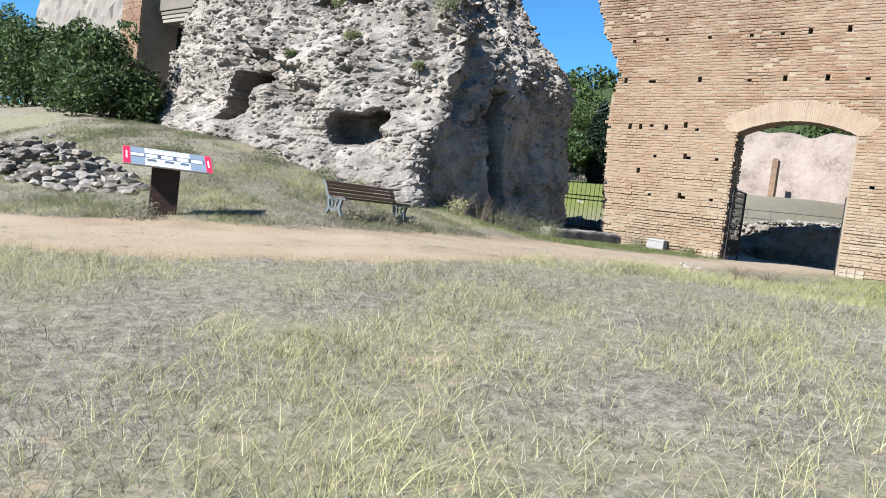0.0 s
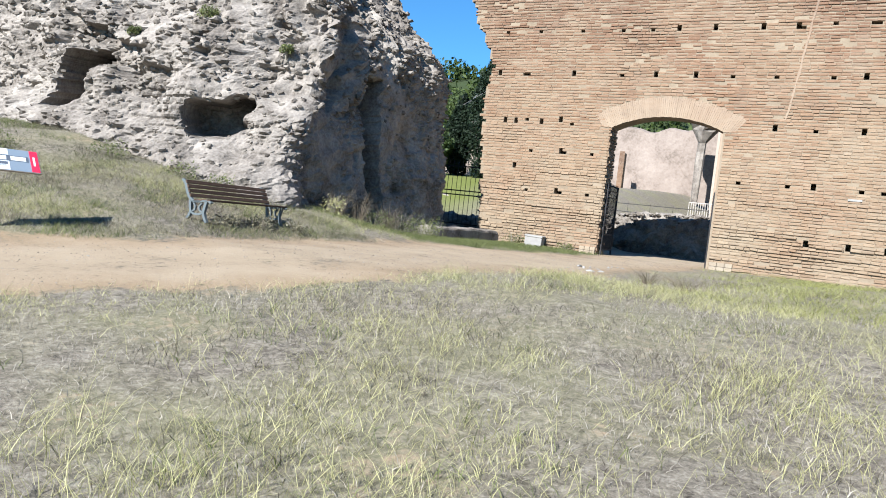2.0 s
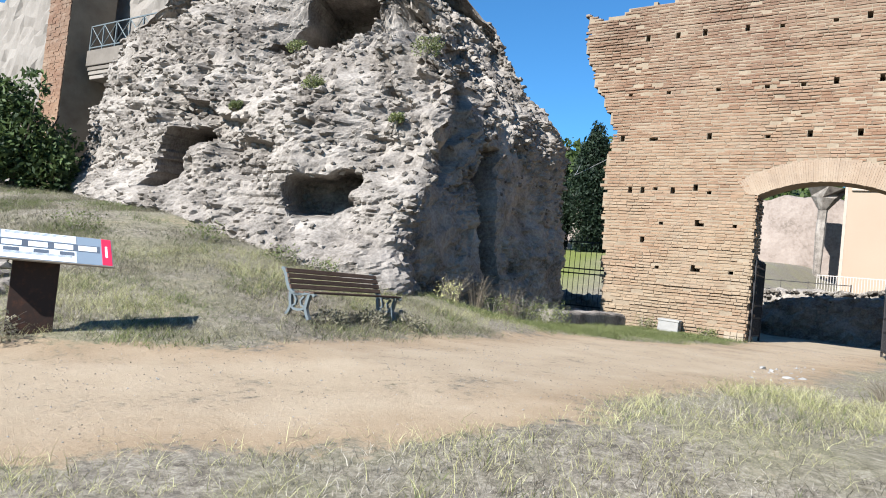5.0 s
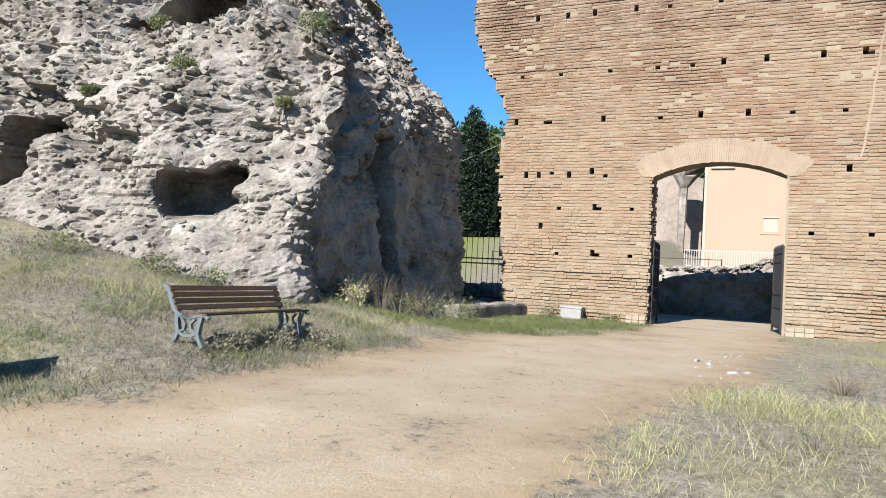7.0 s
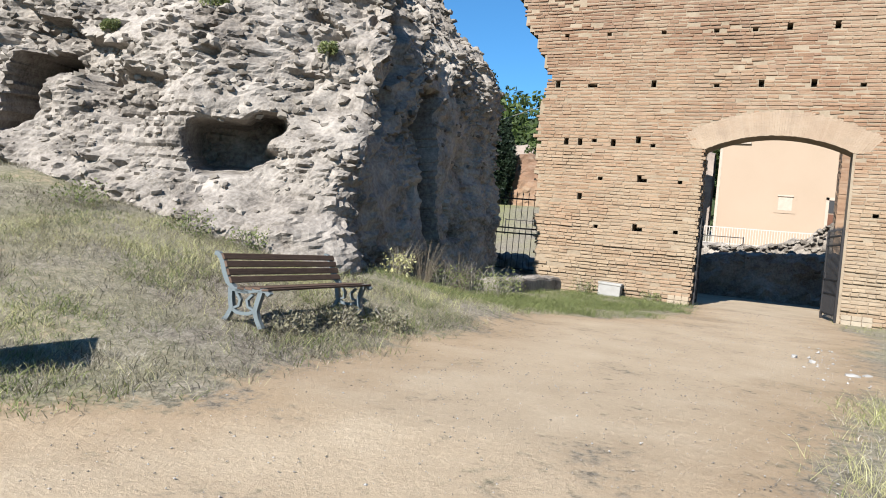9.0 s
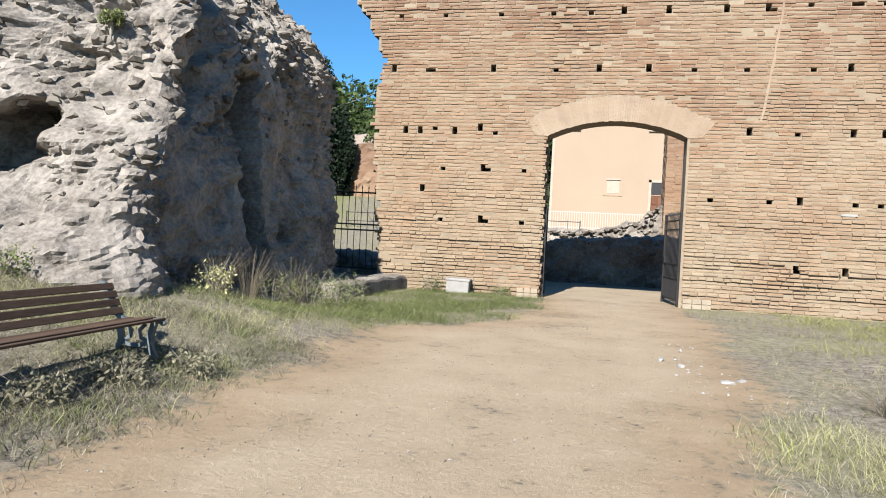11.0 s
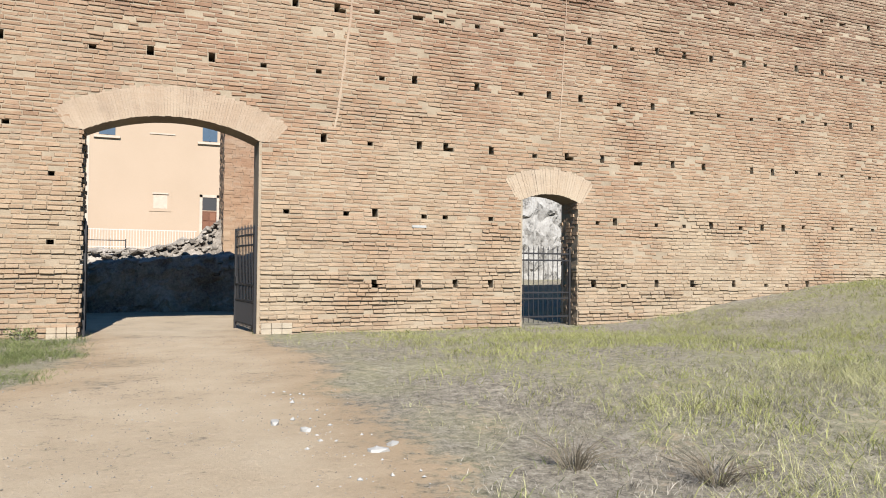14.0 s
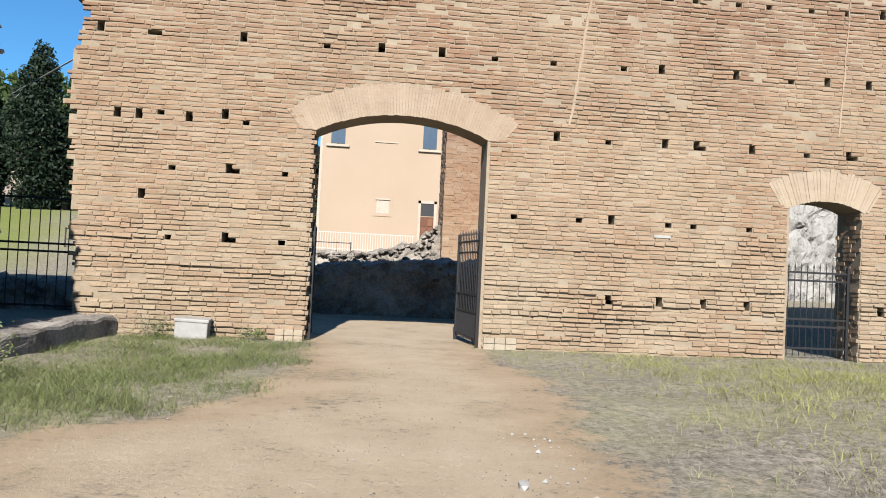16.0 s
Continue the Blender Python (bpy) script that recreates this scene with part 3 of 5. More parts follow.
def build_ruin():
    curve = smooth_curve(FOOT, 0.05)
    n = len(curve)
    tangents = [(curve[min(i + 4, n - 1)] - curve[max(i - 4, 0)]).normalized() for i in range(n)]
    zs = np.concatenate([np.arange(-0.4, 7.6, 0.05), np.arange(7.6, 12.6, 0.08)])
    V = np.zeros((n, len(zs), 3), np.float32)
    for i, (p, t) in enumerate(zip(curve, tangents)):
        inward = Vector((-t.y, t.x, 0))
        zb = on(p.x - inward.x * 0.5, p.y - inward.y * 0.5)
        faced = -15.5 < p.x < -8.0 and p.y < 16
        east = p.y > 16.2 and p.x > -8
        for j, z in enumerate(zs):
            q = Vector((p.x, p.y, z))
            d = inset(p.x, p.y, z, zb)
            d += 0.34 * noise.noise(q * 0.45 + Vector((5, 1, 2))) + 0.20 * noise.noise(q * 1.2) + 0.07 * noise.noise(q * 2.9)
            at = q + inward * d
            # where the facing is left, rows of small rounded blocks; else the rough core or sheared mortar
            course = 1.0 - float(S((z - 2.75 - 0.5 * noise.noise(q * 0.8)) / 0.3)) if faced else 0.0
            if z < zb + 0.5 + 0.4 * noise.noise(q * 0.7 + Vector((3, 3, 3))):
                course = 0.0
            rough = float(S((noise.noise(q * 0.55 + Vector((9, 3, 7))) + 0.42) / 0.6)) * 0.9 + 0.25
            if not faced and not east and z < 2.0:
                rough = 0.65
            if east:
                rough *= 0.8
            rough *= 1 - course
            if rough > 0.02:
                (f1, f2, _, _), (c1, _, _, _) = noise.voronoi(Vector((at.x, at.y, at.z * 1.75)) * 4.1)
                d -= rough * (0.15 * min(1.0, (f2 - f1) * 2.6) * (0.15 + cell_value(c1) ** 1.6) - 0.045)
                # broken layers: shelves and undercuts
                d -= rough * 0.16 * max(0.0, noise.noise(Vector((q.x * 1.1, q.y * 1.1, q.z * 4.2)) + Vector((2, 5, 8))) - 0.05)
                d += rough * 0.22 * float(S((noise.noise(Vector((q.x, q.y, q.z * 1.6)) * 1.7 + Vector((1, 4, 9))) - 0.3) / 0.2))
            if course > 0:
                row = math.floor(z / 0.19)
                u = (p.x / 0.27 + 0.5 * (row % 2) + 0.2 * noise.noise((row * 3.1, p.x, 0))) % 1.0
                v = (z / 0.19) % 1.0
                d -= course * 0.13 * min(1, 3.2 * min(u, 1 - u)) ** 0.6 * min(1, 3.2 * min(v, 1 - v)) ** 0.6 - 0.05 * course
            d += 0.035 * noise.noise(q * 8.0) + 0.05 * noise.noise(Vector((q.x * 2, q.y * 2, q.z * 6)))
            wob = 0.22 * noise.noise(q * 1.9 + Vector((2, 8, 1)))
            hollow = 0.0
            if p.y < 15.6:
                # niche, doorway-like hole with the hollow above it, recess of the upper storey
                a = ((abs(p.x + 7.85 + 1.6 * wob) / 0.72) ** 3 + (abs(z - 2.44 + 0.9 * wob - 0.10 * (p.x + 7.85)) / 0.50) ** 3) ** 0.333
                hollow += 1.3 * float(S((1.06 - a) / 0.3))
                a = ((abs(p.x + 12.55 + wob * 0.6) / 0.62) ** 4 + (abs(z - 3.2 + wob * 0.3) / 0.80) ** 4) ** 0.25
                hollow += 3.6 * float(S((1.08 - a) / 0.10))
                a = max(abs(p.x + 12.3 + wob) / 1.6, abs(z - 4.2 + 0.30 * (p.x + 12.2) + wob) / 0.40)
                d += 0.55 * float(S((1.2 - a) / 0.35))
                a = max(abs(p.x + 10.3 + wob) / 0.75, abs(z - 3.2 + wob) / 0.42)
                d += 0.32 * float(S((1.2 - a) / 0.4))
                a = max(abs(p.x + 10.7 + wob) / 1.2, abs(z - 7.65 + wob * 0.5) / 1.05)
                hollow += 2.6 * float(S((1.1 - a) / 0.13))
            elif p.x > -7.5:
                a = max(abs(p.y - 19.72 + 0.21 * z + 0.25 * wob) / 0.38, abs(z - 1.9) / 2.4)
                hollow += 2.2 * float(S((1.06 - a) / 0.16)) * (0.97 + 0.06 * (int(z / 0.12) % 2))
                a = max(abs(p.y - 16.7 + wob) / 0.35, abs(z - 4.4) / 1.2)
                d += 0.35 * float(S((1.3 - a) / 0.6))
            # the hollows run in towards the west, out of the sun
            slant = Vector((-0.55, 0, 0.10)) * hollow if p.y < 15.6 else Vector((0, 0, 0))
            slant.x -= side_retreat(p.x, z) * (1 - float(S((p.y - 14.7) / 1.1))) if p.y < 16 else 0.0
            lean = 1 + 0.45 * noise.noise(q * 0.7 + Vector((4, 2, 6))) + 0.2 * noise.noise(q * 1.9)
            d += hollow
            V[i, j] = (p.x + inward.x * d + slant.x, p.y + inward.y * d + corner_back(p.x, p.y, z) * lean, z + slant.z + 0.03 * noise.noise(q * 3.1) + (0.16 * noise.noise(q * 2.2 + Vector((6, 6, 6))) + 0.08 * noise.noise(q * 6) if z > 6 else 0))
    m = len(zs)
    i = np.arange(n * m).reshape(n, m)
    f = np.stack([i[:-1, :-1], i[1:, :-1], i[1:, 1:], i[:-1, 1:]], -1).reshape(-1, 4)
    # close the top
    top = np.append(V.reshape(-1, 3), [[-14.0, 24.0, 12.6]], 0)
    c = n * m
    fan = np.array([(int(i[k, -1]), int(i[k + 1, -1]), c, c) for k in range(n - 1)])
    body = new("ruin_mass", None)
    tagged(body, "massive eroded Roman concrete ruin with niches and embedded tuff stones", "ruin")
    me = mesh_of("core", top, f, M_RUBBLE)
    part("core", me, None, body)
    mt = mesh_of("core_top", top[np.unique(fan)], np.array([(int(np.searchsorted(np.unique(fan), a)), int(np.searchsorted(np.unique(fan), b)), len(np.unique(fan)) - 1) for a, b, _, _ in fan]), M_RUBBLE)
    part("core_top", mt, None, body)
    return body, V


ruin, RUIN_GRID = build_ruin()


def stone_mesh(seed, sx, sy, sz):
    rnd = random.Random(seed)
    bm = bmesh.new()
    bmesh.ops.create_icosphere(bm, subdivisions=1, radius=1)
    off = Vector((rnd.random() * 9, rnd.random() * 9, 0))
    for v in bm.verts:
        v.co = Vector([math.copysign(abs(c) ** 0.55, c) for c in v.co]) * 0.8
        v.co = Vector((v.co.x * sx, v.co.y * sy, v.co.z * sz)) * (1 + 0.5 * noise.noise(v.co * 9 + off))
    return bm


def build_ruin_stones():
    rnd = random.Random(31)
    meshes = [bm_mesh("stone", stone_mesh(s, 0.085, 0.065, 0.045), M_STONE) for s in range(10)]
    n, m, _ = RUIN_GRID.shape
    made = 0
    V, F = [], []
    base = [(np.array([v.co[:] for v in me.vertices]), np.array([p.vertices[:] for p in me.polygons])) for me in meshes]
    for _ in range(5200):
        i, j = rnd.randrange(60, n - 60), rnd.randrange(6, m - 45)
        p = RUIN_GRID[i, j]
        if p[2] < on(p[0], p[1]) - 0.1 or p[0] > -5:
            continue
        if p[1] > 16.6 and p[0] > -7.4 and rnd.random() < 0.55:
            continue
        s = rnd.uniform(0.5, 1.35) * (1.25 if p[2] > 3 else 0.9)
        r = Euler((rnd.uniform(-0.4, 0.4), rnd.uniform(-0.4, 0.4), rnd.uniform(0, 6.3)))
        if made < 260 and p[1] < 15.5 and p[0] > -12 and 1.0 < p[2] < 4:
            ob = part("stone", meshes[made % 10], None, ruin)
            ob.location, ob.rotation_euler, ob.scale = p, r, (s, s, s)
            made += 1
        else:
            if p[2] < 2.9:
                continue
            bv, bf = base[rnd.randrange(10)]
            k = len(V)
            V.extend((bv * s) @ np.array(r.to_matrix()).T + p)
            F.extend(bf + sum(1 for _ in ()) + k)
    tagged(part("embedded_stone", mesh_of("embedded_stone", np.array(V), np.array(F), M_STONE), None, ruin), kind="stuff")


# ---- gate leaves, fences ----
def spear(bm, x, y, z):
    v = bmesh.ops.create_cone(bm, segments=6, radius1=0.022, radius2=0.0, depth=0.12, cap_ends=True)["verts"]
    bmesh.ops.translate(bm, verts=v, vec=(x, y, z + 0.06))


def iron_panel(name, place, width, height, count, rails, label, category, tall=None, kind=""):
    """Upright iron bars with spear heads on flat rails, along local x."""
    t = thing(name, place, label, category, kind=kind)
    for k in range(count):
        x = width * (k + 0.5) / count
        bm = tube(bmesh.new(), [(x, 0, 0.05), (x, 0, height)], 0.011, 6)
        spear(bm, x, 0, height)
        part("bar", bm, M_IRON, t)
    for z in rails:
        part("rail", boxed(0, width, -0.012, 0.012, z - 0.022, z + 0.022, bevel=0.004), M_IRON, t)
    for x in (0, width):
        part("post", boxed(x - 0.03, x + 0.03, -0.03, 0.03, -0.1, (tall or height) + 0.05, bevel=0.006), M_IRON, t)
    return t


def gate_leaf(place):
    t = iron_panel("gate_leaf", place, 1.74, 2.30, 13, (0.08, 0.62, 1.0, 1.92, 2.16), "open black iron gate leaf with spear-headed bars", "gate")
    for k in range(12):
        x = 1.74 * (k + 1) / 13
        part("short_bar", tube(bmesh.new(), [(x, 0, 0.08), (x, 0, 0.62)], 0.009, 6), M_IRON, t)
    part("lock_box", boxed(1.60, 1.70, -0.03, 0.03, 1.0, 1.18, bevel=0.006), M_IRON, t)
    return t


gate_leaf(pose(1.93, W + 0.14, 0.06, 0, 0, 98))
gate_leaf(pose(-1.55, W + 0.30, 0.06, 0, 0, 93.5))
iron_panel("window_fence", pose(8.66, W + 0.30, 0.0, 0, 0, 0), 1.62, 2.0, 11, (0.22, 0.70, 0.86, 1.72, 1.90), "black iron fence with spear heads closing an arched opening", "fence")
side_fence = iron_panel("side_fence", pose(-9.7, W + 0.5, 0.35, 0, 0, 0), 3.5, 2.4, 18, (0.1, 1.2, 1.36, 2.28), "tall black iron fence with cross-topped bars", "fence", tall=2.6)

# ---- kerb wall, marble block, plinth by the gate ----
bm = bmesh.new()
box(bm, -0.45, 0.35, 0, 4.9, -0.3, 0.46, bevel=0.07)
bmesh.ops.subdivide_edges(bm, edges=bm.edges[:], cuts=9, use_grid_fill=True)
for v in bm.verts:
    v.co += Vector((0, 0, noise.noise(v.co * 6))) * 0.05 + Vector((noise.noise(v.co * 2.1), noise.noise(v.co * 1.7 + Vector((4, 0, 0))), noise.noise(v.co * 2.6 + Vector((0, 7, 0))))) * 0.07
kerb = new("low_kerb_wall", bm_mesh("low_kerb_wall", bm, M_RUBBLE))
kerb.matrix_world = pose(-5.75, 21.4, -0.10, 0, 0, -1.5)
tagged(kerb, "low worn concrete kerb wall at the foot of the ruin", "low wall")

bm = bmesh.new()
box(bm, -0.31, 0.31, -0.2, 0.2, -0.15, 0.40, bevel=0.025)
box(bm, -0.33, 0.33, -0.22, 0.22, 0.36, 0.43, bevel=0.02)
block = new("marble_block", bm_mesh("marble_block", bm, M_MARBLE))
block.matrix_world = pose(-3.76, W - 0.28, on(-3.76, 26) - 0.02, 1, 2, 3)
tagged(block, "weathered white marble block on the grass by the wall", "stone block")
for x0, x1 in ((-2.2, -1.64), (2.05, 2.75)):
    bm = bmesh.new()
    for r in range(4):
        n = 3
        for k in range(n):
            a = x0 + (x1 - x0) * k / n
            box(bm, a + 0.006, a + (x1 - x0) / n - 0.006, W - 0.07, W + 0.0, -0.3 + r * 0.13, -0.3 + (r + 1) * 0.13 - 0.01, bevel=0.006)
    part("plinth_bricks", bm, M_ARCH, great_wall)


# ---- bench ----
def ribbon(bm, pts, w, h):
    """A flat bar of width w (y) and thickness h along points in x, z."""
    rows = []
    for i, (x, z) in enumerate(pts):
        a, b = pts[max(i - 1, 0)], pts[min(i + 1, len(pts) - 1)]
        d = Vector((b[0] - a[0], b[1] - a[1])).normalized()
        n = Vector((-d.y, d.x)) * h / 2
        rows.append([bm.verts.new((x + s * n.x, y, z + s * n.y)) for s, y in ((1, -w / 2), (1, w / 2), (-1, w / 2), (-1, -w / 2))])
    for A, B in zip(rows, rows[1:]):
        for k in range(4):
            bm.faces.new((A[k], A[(k + 1) % 4], B[(k + 1) % 4], B[k]))
    bm.faces.new(rows[0]), bm.faces.new(rows[-1][::-1])


def build_bench(place):
    t = thing("park_bench", place, "weathered park bench of brown slats on grey cast-iron ends", "bench")
    L = 1.95
    for y in (-L / 2, L / 2):
        bm = bmesh.new()
        ribbon(bm, [(0.06, 0.42), (-0.02, 0.41), (-0.12, 0.42), (-0.2, 0.5), (-0.25, 0.62), (-0.29, 0.76), (-0.34, 0.83), (-0.38, 0.84)], 0.05, 0.055)
        ribbon(bm, [(0.3, 0.40), (0.25, 0.445), (0.15, 0.44), (0.04, 0.41), (-0.1, 0.40)], 0.05, 0.05)
        ribbon(bm, [(0.2, 0.43), (0.17, 0.3), (0.15, 0.18), (0.18, 0.08), (0.23, -0.02)], 0.05, 0.05)
        ribbon(bm, [(-0.16, 0.43), (-0.15, 0.3), (-0.13, 0.18), (-0.17, 0.08), (-0.24, -0.02)], 0.05, 0.05)
        ribbon(bm, [(0.15, 0.18), (0.07, 0.14), (0.0, 0.13), (-0.07, 0.14), (-0.13, 0.18)], 0.045, 0.04)
        ribbon(bm, [(0.1, 0.38), (0.04, 0.30), (0.06, 0.22), (0.13, 0.19)], 0.035, 0.03)
        ribbon(bm, [(-0.09, 0.38), (-0.04, 0.30), (-0.05, 0.22), (-0.11, 0.19)], 0.035, 0.03)
        for v in bm.verts:
            v.co.y += y
        part("end_frame", bm, M_CAST, t, "grey painted cast-iron scroll end frame")
    for x, z, a in ((0.25, 0.455, 8), (0.155, 0.462, 2), (0.06, 0.445, -3), (-0.035, 0.437, -4)):
        part("seat_slat", boxed(-0.04, 0.04, -L / 2 - 0.03, L / 2 + 0.03, -0.014, 0.014, bevel=0.006, m=pose(x, 0, z, 0, -a, 0)), M_SLAT, t)
    for x, z, a in ((-0.165, 0.525, 68), (-0.2, 0.62, 72), (-0.235, 0.715, 72), (-0.275, 0.805, 68)):
        part("back_slat", boxed(-0.04, 0.04, -L / 2 - 0.03, L / 2 + 0.03, -0.014, 0.014, bevel=0.006, m=pose(x, 0, z, 0, a, 0)), M_SLAT, t)
    return t


build_bench(pose(-4.08, 11.80, on(-4.1, 11.8) - 0.01, 0, 0, 2) @ Matrix.Diagonal((1, 1, 0.78, 1)))


# ---- information panel ----
def build_sign(place):
    """Sloping panel with its face towards local +x."""
    t = thing("information_panel", place, "sloping visitor information panel on a dark steel plate stand", "sign")
    tilt = pose(0.06, 0, 0.93, 0, 35, 0)
    part("stand", boxed(-0.03, 0.03, -0.23, 0.21, -0.15, 0.86, bevel=0.005), M_RUST, t, "dark rusty steel plate stand")
    slab = part("panel", boxed(-0.25, 0.25, -0.70, 0.70, -0.022, 0.0, bevel=0.004, m=tilt), M_ALU, t)

    def flat(nm, x0, x1, y0, y1, m, lift, label=""):
        part(nm, boxed(x0, x1, y0, y1, lift, lift + 0.0015, m=tilt), m, slab, label)

    # local x runs down the slope
    flat("print_sheet", -0.24, 0.24, -0.69, 0.69, M_GREYBLUE, 0.001, "grey-blue printed sheet")
    flat("red_band", -0.235, 0.235, -0.685, -0.58, M_RED, 0.004)
    flat("red_band", -0.235, 0.235, 0.59, 0.685, M_RED, 0.004)
    flat("white_field", -0.235, -0.10, -0.36, 0.34, M_WHITE, 0.004)
    flat("white_field", 0.04, 0.235, -0.36, 0.34, M_WHITE, 0.004)
    flat("white_field", -0.07, 0.0, -0.575, -0.37, M_WHITE, 0.004)
    flat("dark_strip", -0.09, 0.03, -0.57, 0.57, M_DARKPRINT, 0.003)
    for y in (-0.26, -0.02, 0.22, 0.45):
        flat("picture", -0.07, 0.02, y - 0.09, y + 0.09, M_WHITE, 0.006)
    for y in (-0.33, -0.06, 0.18):
        flat("picture", 0.06, 0.12, y, y + 0.14, M_DARKPRINT, 0.006)
    for k in range(2):
        flat("text_line", 0.13 + k * 0.018, 0.137 + k * 0.018, -0.33, 0.30, M_GREYBLUE, 0.006)
        flat("text_line", -0.22 + k * 0.02, -0.213 + k * 0.02, -0.33, 0.25 - 0.1 * (k % 2), M_GREYBLUE, 0.006)
    for y in (-0.635, 0.635):
        flat("text_line", -0.1, 0.1, y - 0.012, y + 0.012, M_WHITE, 0.006)
    return t


build_sign(pose(-4.52, 7.52, on(-4.5, 7.5), 0, 0, -22))


# ---- heap of stones beside the panel ----
def build_heap(cx, cy, count, rx, ry, h, label, seed, size=1.0):
    rnd = random.Random(seed)
    t = thing("stone_heap", pose(cx, cy, on(cx, cy)), label, "stone heap")
    shapes = [bm_mesh("stone", stone_mesh(100 + seed + s, 0.23 * size, 0.16 * size, 0.08 * size), M_RUBBLE) for s in range(6)]
    for k in range(count):
        a, r = rnd.uniform(0, 6.28), math.sqrt(rnd.random())
        x, y = rx * r * math.cos(a), ry * r * math.sin(a)
        ob = part("stone", shapes[k % 6], None, t)
        ob.location = (x, y, on(cx + x, cy + y) - on(cx, cy) + h * (1 - r) * rnd.random() + 0.03)
        ob.rotation_euler = (rnd.uniform(-0.3, 0.3), rnd.uniform(-0.3, 0.3), rnd.uniform(0, 6))
        s = rnd.uniform(0.6, 1.5)
        ob.scale = (s, s, s)
    return t


build_heap(-10.6, 8.0, 270, 4.0, 1.0, 0.75, "low heap of loose grey wall stones in the grass", 3, 0.8)


# ---- behind the wall: bank of rubble, brick pier, ochre house ----
def rubble_block(name, x0, x1, y0, y1, zf, base, label, category, material, step=0.25, amp=1.0):
    """A ruined wall: front, top and back of uneven height zf(x)."""
    xs = np.arange(x0, x1 + step, step)
    prof = [(y0, 0), (y0, 0.35), (y0, 0.7), (y0 + 0.15, 1.0), ((y0 + y1) / 2, 1.03), (y1 - 0.15, 1.0), (y1, 0.7), (y1, 0.0)]
    fine = []
    for (ya, fa), (yb, fb) in zip(prof, prof[1:]):
        n = 8
        fine += [(ya + (yb - ya) * k / n, fa + (fb - fa) * k / n) for k in range(n)]
    fine.append(prof[-1])
    V = []
    for x in xs:
        for y, f in fine:
            z = base + (zf(x) - base) * f
            q = Vector((x, y, z))
            o = Vector((noise.noise(q * 1.3), noise.noise(q * 1.3 + Vector((7, 0, 0))), noise.noise(q * 1.5 + Vector((0, 9, 0))))) * 0.22 * amp
            V.append(q + o + Vector((0, noise.noise(q * 5), noise.noise(q * 5.5))) * 0.12 * amp)
    n, m = len(xs), len(fine)
    i = np.arange(n * m).reshape(n, m)
    F = np.stack([i[:-1, :-1], i[1:, :-1], i[1:, 1:], i[:-1, 1:]], -1).reshape(-1, 4)
    me = mesh_of(name, V, F, material)
    return tagged(new(name, me), label, category)


rubble_block("rubble_bank", -4.6, 7.0, 35.0, 41.5, lambda x: float(np.interp(x, [-4.6, -3.6, -2, 1.0, 2.6, 7], [-0.2, 0.8, 1.5, 1.75, 1.8, 1.9])), -1.2, "low ruined rubble wall half in shadow behind the gateway", "ruined wall", M_RUBBLE, 0.12)


def brick_pier(x0, x1, y0, y1, z0, z1, label, material=None):
    t = thing("brick_pier", pose(x0, y0, z0), label, "pier")
    w, d, h = x1 - x0, y1 - y0, z1 - z0
    rnd = random.Random(int(x0 * 10))
    V, F = [], []
    z = 0
    while z < h:
        for axis in (0, 1):
            u, lim = 0.0, (w if axis == 0 else d)
            while u < lim - 0.02:
                n = min(lim, u + rnd.uniform(0.25, 0.5))
                p = rnd.uniform(0.0, 0.03)
                k = len(V)
                e = [(u + 0.008, z + 0.01), (n - 0.008, z + 0.01), (n - 0.008, z + 0.115), (u + 0.008, z + 0.115)]
                if axis == 0:
                    V += [(a, -p, b) for a, b in e] + [(a, 0.05, b) for a, b in e]
                else:
                    V += [(-p, a, b) for a, b in e] + [(0.05, a, b) for a, b in e]
                F += [tuple(k + q for q in f) for f in ((0, 1, 2, 3), (4, 5, 1, 0), (5, 6, 2, 1), (6, 7, 3, 2), (7, 4, 0, 3))]
                u = n
        z += CH
    part("core", boxed(0.03, w, 0.03, d, -1, h - 0.1), M_MORTAR, t)
    tagged(part("brick_facing", mesh_of("brick_facing", V, F, material or M_BRICK), None, t), kind="stuff")
    return t


brick_pier(2.62, 5.0, 42.2, 44.5, 0.5, 13.5, "tall square brick pier standing behind the gateway")


def house_window(parent, x, z, w, h, m):
    win = part("window", boxed(x, x + w, -0.02, 0.06, z, z + h), m, parent, "blue-grey shuttered window")
    part("window_frame", boxed(x - 0.06, x + w + 0.06, -0.05, 0.0, z + h, z + h + 0.1), M_TRIM, win)
    part("window_sill", boxed(x - 0.25, x + w + 0.25, -0.14, 0.0, z - 0.18, z - 0.06, bevel=0.01), M_TRIM, win)
    part("mullion", boxed(x + w / 2 - 0.04, x + w / 2 + 0.04, -0.05, 0.0, z, z + h), M_SHUTTER, win)


